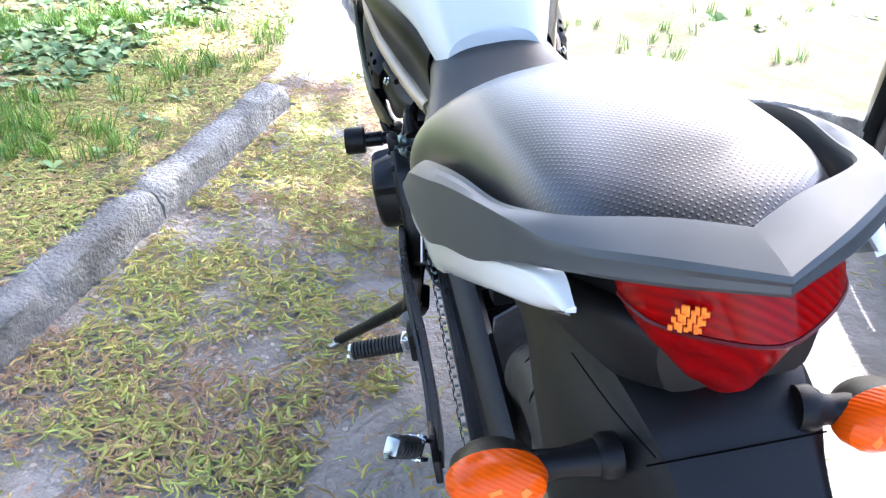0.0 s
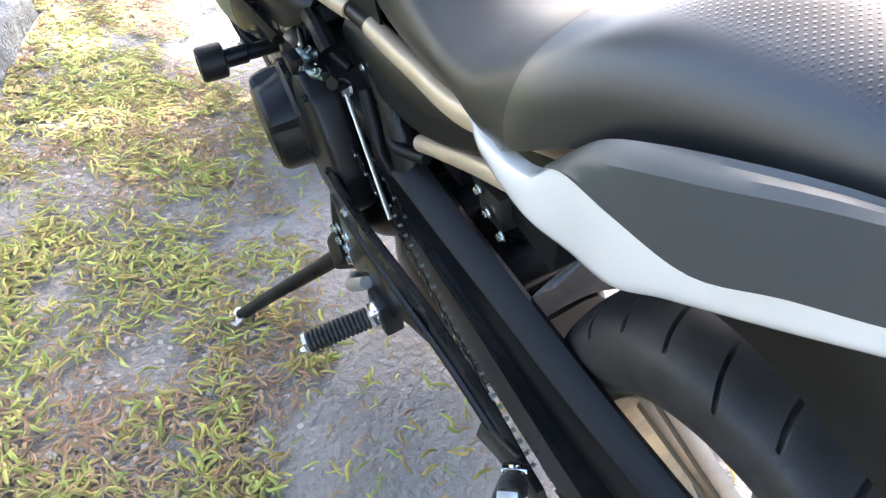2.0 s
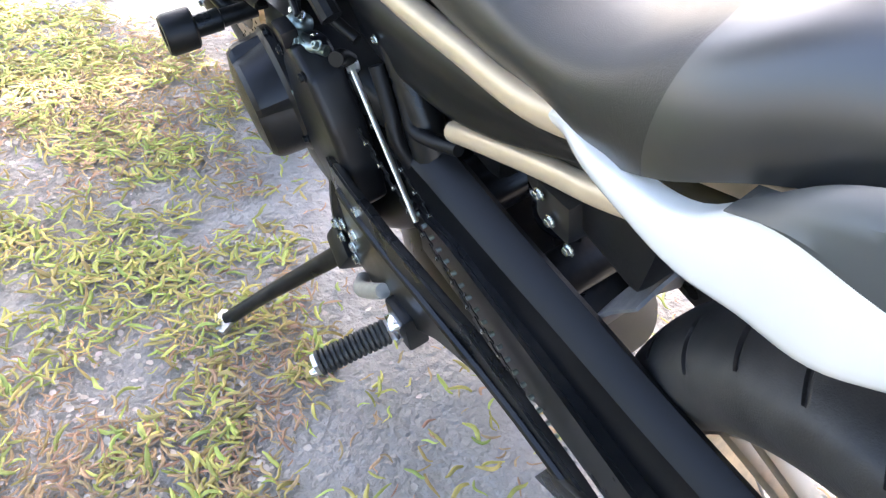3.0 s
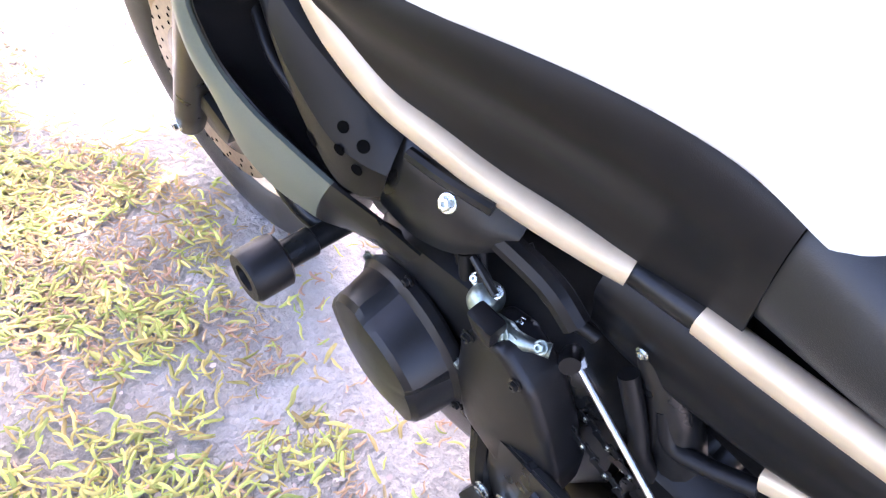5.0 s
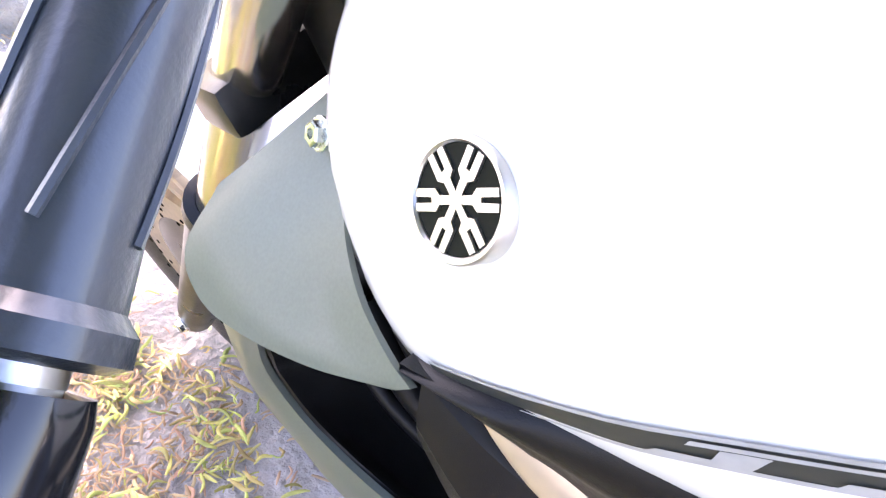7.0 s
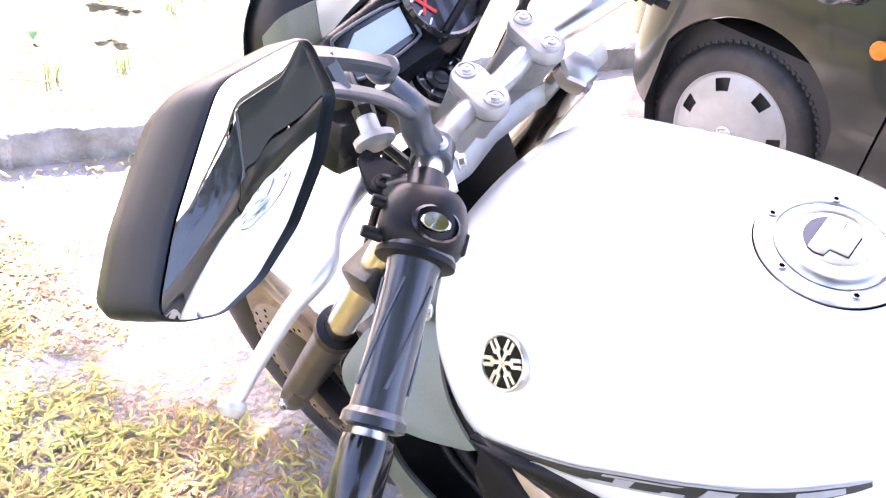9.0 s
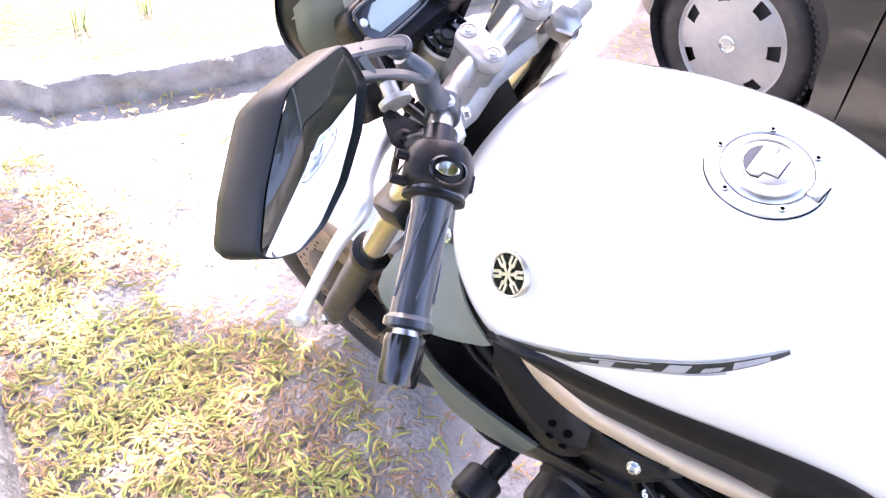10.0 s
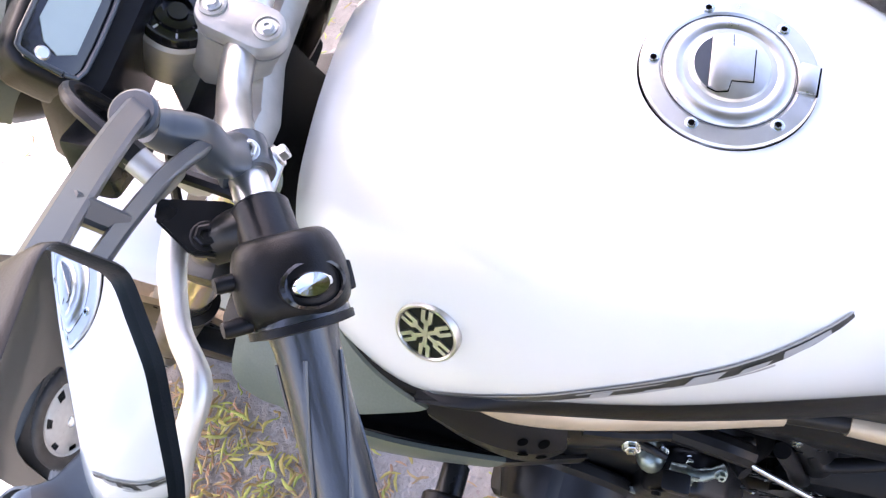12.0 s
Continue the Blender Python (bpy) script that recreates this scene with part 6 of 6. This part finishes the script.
for k in range(13):
    a = radians(215 - k * 20)
    part("dial_mark", block((.002, .007, .0006), dm @ pose(.088 + .037 * math.cos(a), .008 + .037 * math.sin(a), .0050, 0, 0, math.degrees(a) - 90), 0), M["white_plastic"], dash)
part("dash_bracket", block((.17, .05, .15), pose(.004, 1.240, .975, 24, 0, 0), .016), M["plastic"], dash)
head = new("headlight")
head.parent = bike
head["label"] = "headlight in a grey-silver cowl"
part("cowl", thicken(smooth_grid([[(x * w + .03, y, z - 3.5 * (x * w) ** 2) for x in (-.098, -.074, -.03, .03, .085, .12)] for y, z, w in ((1.265, 1.070, .95), (1.31, 1.062, 1.0), (1.36, 1.03, .95), (1.40, .97, .8), (1.41, .89, .6))], 5, 4, False, False), .005), M["silver"], head, "grey-silver headlight cowl")
part("shell", lathe([(.09, 0), (.10, .05), (.085, .10), (.05, .13)], axis_matrix((.03, 1.395, .965), (0, -1, .1)), 32), M["plastic"], head)
part("glass", lathe([(.098, 0), (.08, .02), (.04, .032), (0, .035)], axis_matrix((.03, 1.39, .965), (0, 1, -.1)), 32, False), M["lcd"], head)
for s in (-1, 1):
    part("cowl_ear", thicken(smooth_grid([[(.03 + s * (x - .012), y + .03, z - .045) for x, y, z in r] for r in ([(.098, 1.235, 1.135), (.118, 1.26, 1.12), (.125, 1.29, 1.09)], [(.105, 1.225, 1.10), (.128, 1.25, 1.085), (.135, 1.28, 1.05)], [(.095, 1.22, 1.065), (.115, 1.24, 1.05), (.120, 1.27, 1.01)])], 4, 4, False, False), .004), M["silver"], head)
for k, (p, q, r) in enumerate((((.15, 1.06, 1.07), (.10, 1.17, 1.12), (.02, 1.20, 1.02)), ((.16, 1.05, 1.065), (.12, 1.18, 1.09), (.04, 1.20, .98)), ((.17, 1.04, 1.06), (.13, 1.16, 1.06), (.06, 1.18, .95)), ((-.14, 1.05, 1.06), (-.12, 1.14, 1.02), (-.07, 1.17, .93)))):
    part("control_cable", tube([p, tuple((Vector(p) + Vector(q)) / 2 + Vector((0, .03, .02))), q, r], .0045, 8), M["plastic"], cables)
part("brake_hose", tube([(-.04, 1.20, .94), (-.06, 1.24, .80), (-.06, 1.30, .60), (-.06, 1.36, .42)], .005, 8), M["plastic"], cables)
part("horn_bracket", block((.06, .03, .05), pose(-.09, 1.20, .99, 0, 20, 0), .006), M["satin"], bike)
place()


# ---- fence post, added unseen trees and parked car ----
post = thing("fence_post", "thin dark metal fence post with a low wire", "post", pose(-0.95, 3.42, 0.08))
part("post", slab([(-0.016, -0.016), (0.016, -0.016), (0.016, 0.016), (-0.016, 0.016)], pose(0, 0, 0.25), 0.52, 0.003), M["satin"], post)
part("wire", tube([(0, 0, 0.10), (0.12, 0.05, 0.05), (0.22, 0.10, 0.02)], 0.005, 6), M["satin"], post)


def tree(name, base, height, crown_c, crown_r, leaves, seed, leaf=1.0, shade_bough=None):
    rng = random.Random(seed)
    t = thing(name, "tall tree with a gappy green crown, added out of view", "tree", pose(*base), "trees round the yard")
    c = Vector(crown_c) - Vector(base)
    limbs = [tube([(0, 0, -0.1), (0.05, 0.02, height * 0.3), (c.x * 0.3, c.y * 0.3, height * 0.6), tuple(c * 0.95)], [0.22, 0.17, 0.12, 0.05], 10)]
    for k in range(9):
        a = rng.uniform(0, 6.283)
        e = c + Vector((math.cos(a) * crown_r[0], math.sin(a) * crown_r[1], rng.uniform(-0.4, 0.7) * crown_r[2])) * 0.8
        s = Vector((c.x * 0.3, c.y * 0.3, height * 0.6)).lerp(c, rng.uniform(0, 0.7))
        limbs.append(tube([tuple(s), tuple(s.lerp(e, 0.5) + Vector((0, 0, 0.2))), tuple(e)], [0.06, 0.04, 0.015], 7))
    verts, faces = [], []
    clumps = []
    while len(clumps) < leaves // 90:
        q = Vector((rng.gauss(0, 0.5), rng.gauss(0, 0.5), rng.gauss(0, 0.45)))
        if q.length < 1.1:
            clumps.append(c + Vector((q.x * crown_r[0], q.y * crown_r[1], q.z * crown_r[2])))
    # extra leafy limb, added to keep direct sun off one spot
    if shade_bough is not None:
        e = Vector(shade_bough) - Vector(base)
        limbs.append(tube([tuple(c), tuple(c.lerp(e, 0.5) + Vector((0, 0, 0.1))), tuple(e)], [0.05, 0.035, 0.012], 7))
        clumps += [e + Vector((rng.gauss(0, 0.12), rng.gauss(0, 0.16), rng.gauss(0, 0.1))) for k in range(20)]
    for q in clumps:
        for k in range(90):
            o = q + Vector((leaf * rng.gauss(0, 0.27), leaf * rng.gauss(0, 0.27), leaf * rng.gauss(0, 0.20)))
            m = Matrix.Translation(o) @ Euler((rng.uniform(-0.9, 0.9), rng.uniform(-0.9, 0.9), rng.uniform(0, 6.28))).to_matrix().to_4x4() @ Matrix.Scale(leaf * rng.uniform(0.045, 0.085), 4)
            i = len(verts)
            verts += [tuple(m @ Vector(p)) for p in ((-1, 0, 0), (-0.2, -0.5, 0.08), (0.4, -0.45, 0.05), (1, 0, -0.1), (0.4, 0.45, 0.05), (-0.2, 0.5, 0.08))]
            faces.append(tuple(range(i, i + 6)))
    part("trunk", join(*limbs), M["bark"], t)
    me = bpy.data.meshes.new("crown")
    me.from_pydata(verts, [], faces)
    me.materials.append(M["leaf"])
    cr = new("crown", me)
    cr.parent = t
    return t


_s = SUN_DIR / SUN_DIR.z
# unseen tree, added sunward: crown shades the near ground, limb the motorcycle
tree("tree", (5.6, 4.9, 0), 6.0, tuple(Vector((-1.9, 0.35, 0)) + _s * 6.5), (2.05, 2.15, 1.0), 15000, 4, shade_bough=tuple(Vector((-0.20, 0.72, 0)) + _s * 6.3))
# unseen crown added overhead to darken sky fill and reflections
tree("tree", (-3.4, -1.3, 0), 5.5, (-1.3, -0.5, 5.6), (2.7, 2.6, 1.2), 13500, 21, 1.5)
# two more added trees, out of view
for bx, by, k in ((-9.5, -5.5, 12), (-4.5, 9.5, 13)):
    tree("tree", (bx, by, 0), 6.5, (bx + 0.4, by + 0.3, 6.0), (3.0, 3.2, 2.6), 7200, k, 2.4)


def car():
    c = thing("car", "dark green-black parked car with silver plastic hubcaps", "car")
    # local: x forward (to the bumper), y to the left side (towards the motorcycle), z up; origin under the front hub
    hub = Vector((1.322, 1.366, 0.0))
    fwd = Vector((0.15, 0.99, 0)).normalized()
    left = Vector((-fwd.y, fwd.x, 0))
    m = Matrix((fwd, left, Vector((0, 0, 1)))).transposed().to_4x4()
    m.translation = hub
    m = m @ Matrix.Scale(0.88, 4)
    c.matrix_world = m
    W = 0.03                                  # side skin, proud of the tyre

    def skin(x0, x1, foot, top, y, bulge):
        """A door or wing panel between a foot line and a top line, slightly bulged and rounded in at the front."""
        rows = []
        for x in np.linspace(x0, x1, 34):
            a, b = foot(x), top(x)
            rows.append([(x, y + bulge * (1 - ((z - 0.62) / 0.45) ** 2) - math.copysign(3.2, bulge) * max(0, x - 0.27) ** 2, z) for z in np.linspace(a, b, 12)])
        return thicken(grid(rows), 0.02)

    def arch(x, c, low):
        d = abs(x - c + 0.015)
        return 0.355 + math.sqrt(0.335 ** 2 - d * d) if d < 0.33 else low
    top = lambda x: float(np.interp(x, [-3.3, -2.8, -1.7, -0.62, -0.2, 0.20, 0.42, 0.52, 0.54], [0.98, 1.04, 1.02, 1.0, 0.97, 0.92, 0.82, 0.72, 0.70]))
    for nm, x0, x1, foot in (("front_wing", -0.432, 0.50, lambda x: arch(x, 0, 0.21) if x < 0.285 else 0.275 + 0.38 * (x - 0.285)), ("door", -1.70, -0.440, lambda x: 0.22), ("rear_wing", -3.28, -1.708, lambda x: arch(x, -2.5, 0.26))):
        for y, b in ((W, 0.018), (W - 1.62, -0.018)):
            part(nm, skin(x0, x1, foot, top, y, b), M["car_paint"], c)
    rings = []
    for x, lo, hi, w in ((0.59, 0.42, 0.62, 0.48), (0.55, 0.38, 0.68, 0.57), (0.45, 0.37, 0.74, 0.66)):
        rings.append([(x, -0.78 - w, lo), (x, -0.78 + w, lo), (x, -0.78 + w, (lo + hi) / 2), (x - 0.02, -0.78 + w * 0.97, hi), (x - 0.02, -0.78 - w * 0.97, hi), (x, -0.78 - w, (lo + hi) / 2)])
    part("bumper", grid(rings, True, True), M["car_paint"], c)
    part("bonnet", thicken(smooth_grid([[(x, -0.78 + s * w, z - 0.05 * abs(s) ** 3) for s in (-1, -0.5, 0, 0.5, 1)] for x, w, z in ((0.55, 0.56, 0.70), (0.34, 0.70, 0.84), (0, 0.78, 0.95), (-0.55, 0.78, 1.03))], 4, 4, False, False), 0.02), M["car_paint"], c)
    part("headlight", thicken(smooth_grid([[(0.57 - 0.10 * abs(s), -0.26 + s * 0.11, z) for s in (-1, 0, 1)] for z in (0.55, 0.63, 0.71)], 3, 3, False, False), 0.03), M["lcd"], c, "clear glass headlamp")
    part("underbody", block((3.6, 1.5, 0.35), pose(-1.45, -0.78, 0.44), 0.03), M["car_trim"], c)
    part("wheel_arch_liner", lathe([(0.330, 0), (0.330, 0.28), (0.02, 0.28)], axis_matrix((-0.015, W - 0.005, 0.355), (0, -1, 0)), 32, False), M["car_trim"], c)
    part("mudflap", block((0.018, 0.10, 0.26), pose(-0.345, -0.03, 0.33), 0.006), M["car_trim"], c)
    part("side_repeater", lathe([(0.0, 0.012), (0.022, 0.008), (0.026, 0)], axis_matrix((-0.346, W + 0.026, 0.75), (0, 1, 0)), 16, False), M["amber_solid"], c, "small amber side lamp")
    roofrows = [[(x, -0.78 + s * w, z) for s in (-1, -0.6, 0, 0.6, 1)] for x, w, z in ((-0.95, 0.60, 1.36), (-1.5, 0.62, 1.44), (-2.3, 0.61, 1.44), (-3.0, 0.56, 1.32))]
    part("roof", thicken(smooth_grid(roofrows, 4, 3, False, False), 0.03), M["car_paint"], c)
    for y0, y1 in ((W - 0.01, -0.18), (-1.60, -1.38)):
        for a, b2 in (((-0.75, -1.65), (-1.10, -1.60)), ((-1.72, -2.75), (-1.66, -2.55))):
            bm = grid([[(a[0], y0, 1.01), (a[1], y0, 1.03)], [(b2[0], y1, 1.37), (b2[1], y1, 1.41)]])
            part("side_window", thicken(bm, 0.006), M["car_glass"], c)
        for x0, x1 in ((-0.60, -0.98), (-1.68, -1.63), (-2.80, -2.60), (-3.2, -3.0)):
            part("pillar", tube([(x0, y0, 1.0), (x1, y1, 1.40)], 0.03, 8, 1), M["car_paint"], c)
    part("windscreen", thicken(grid([[(-0.55, -1.55, 1.03), (-0.55, -0.01, 1.03)], [(-1.0, -1.38, 1.37), (-1.0, -0.18, 1.37)]]), 0.006), M["car_glass"], c)
    part("rear_screen", thicken(grid([[(-3.25, -1.5, 1.02), (-3.25, -0.06, 1.02)], [(-3.0, -1.36, 1.33), (-3.0, -0.20, 1.33)]]), 0.006), M["car_glass"], c)

    def car_wheel(x, y, s):
        w = new("wheel")
        w.parent = c
        w.matrix_local = axis_matrix((x, y, 0.30), (0, s, 0), (1, 0, 0))
        I = Matrix.Identity(4)
        part("tyre", lathe([(0.195, -0.17), (0.24, -0.19), (0.275, -0.185), (0.292, -0.165), (0.300, -0.10), (0.297, -0.045), (0.287, -0.022), (0.268, -0.006), (0.240, 0.0), (0.205, -0.012), (0.195, -0.03)], I, 64, False), M["rubber"], w)
        # tread blocks on the shoulder
        tread = bmesh.new()
        for k in range(72):
            a = 2 * math.pi * k / 72
            b = block((0.012, 0.014, 0.030), Matrix.Rotation(a, 4, 'Z') @ pose(0.2905, 0, -0.040, 0, 18, 10), 0.002, 1)
            me = bpy.data.meshes.new("tmp")
            b.to_mesh(me)
            b.free()
            tread.from_mesh(me)
            bpy.data.meshes.remove(me)
        part("tread", tread, M["rubber"], w, shade=False)
        # hubcap with openings cut near the rim: sectors of a dished disc
        bm = bmesh.new()
        N = 84
        radii = [(0.028, 0.006), (0.07, 0.005), (0.143, -0.002), (0.183, -0.014), (0.194, -0.018), (0.204, -0.012)]
        vs = [[bm.verts.new((r * math.cos(2 * math.pi * k / N), r * math.sin(2 * math.pi * k / N), h)) for k in range(N)] for r, h in radii]
        for i in range(len(radii) - 1):
            for k in range(N):
                if i == 2 and (k % 12) in (4, 5, 6, 7):
                    continue
                q = (k + 1) % N
                bm.faces.new((vs[i][k], vs[i][q], vs[i + 1][q], vs[i + 1][k]))
        part("hubcap", thicken(bm, 0.006), M["hubcap"], w, "silver plastic hubcap with seven openings")
        part("hub_badge", lathe([(0.030, 0.002), (0.030, 0.008), (0.024, 0.011), (0.02, 0.008), (0, 0.008)], I, 24, False), M["zinc"], w)
        part("steel_wheel", lathe([(0.20, -0.05), (0.15, -0.045), (0.05, -0.03), (0, -0.03)], I, 32, False), M["car_trim"], w)
        return w
    for x, y, s in ((0, 0, 1), (-2.5, 0, 1), (0, -1.56, -1), (-2.5, -1.56, -1)):
        car_wheel(x, y, s)


car()
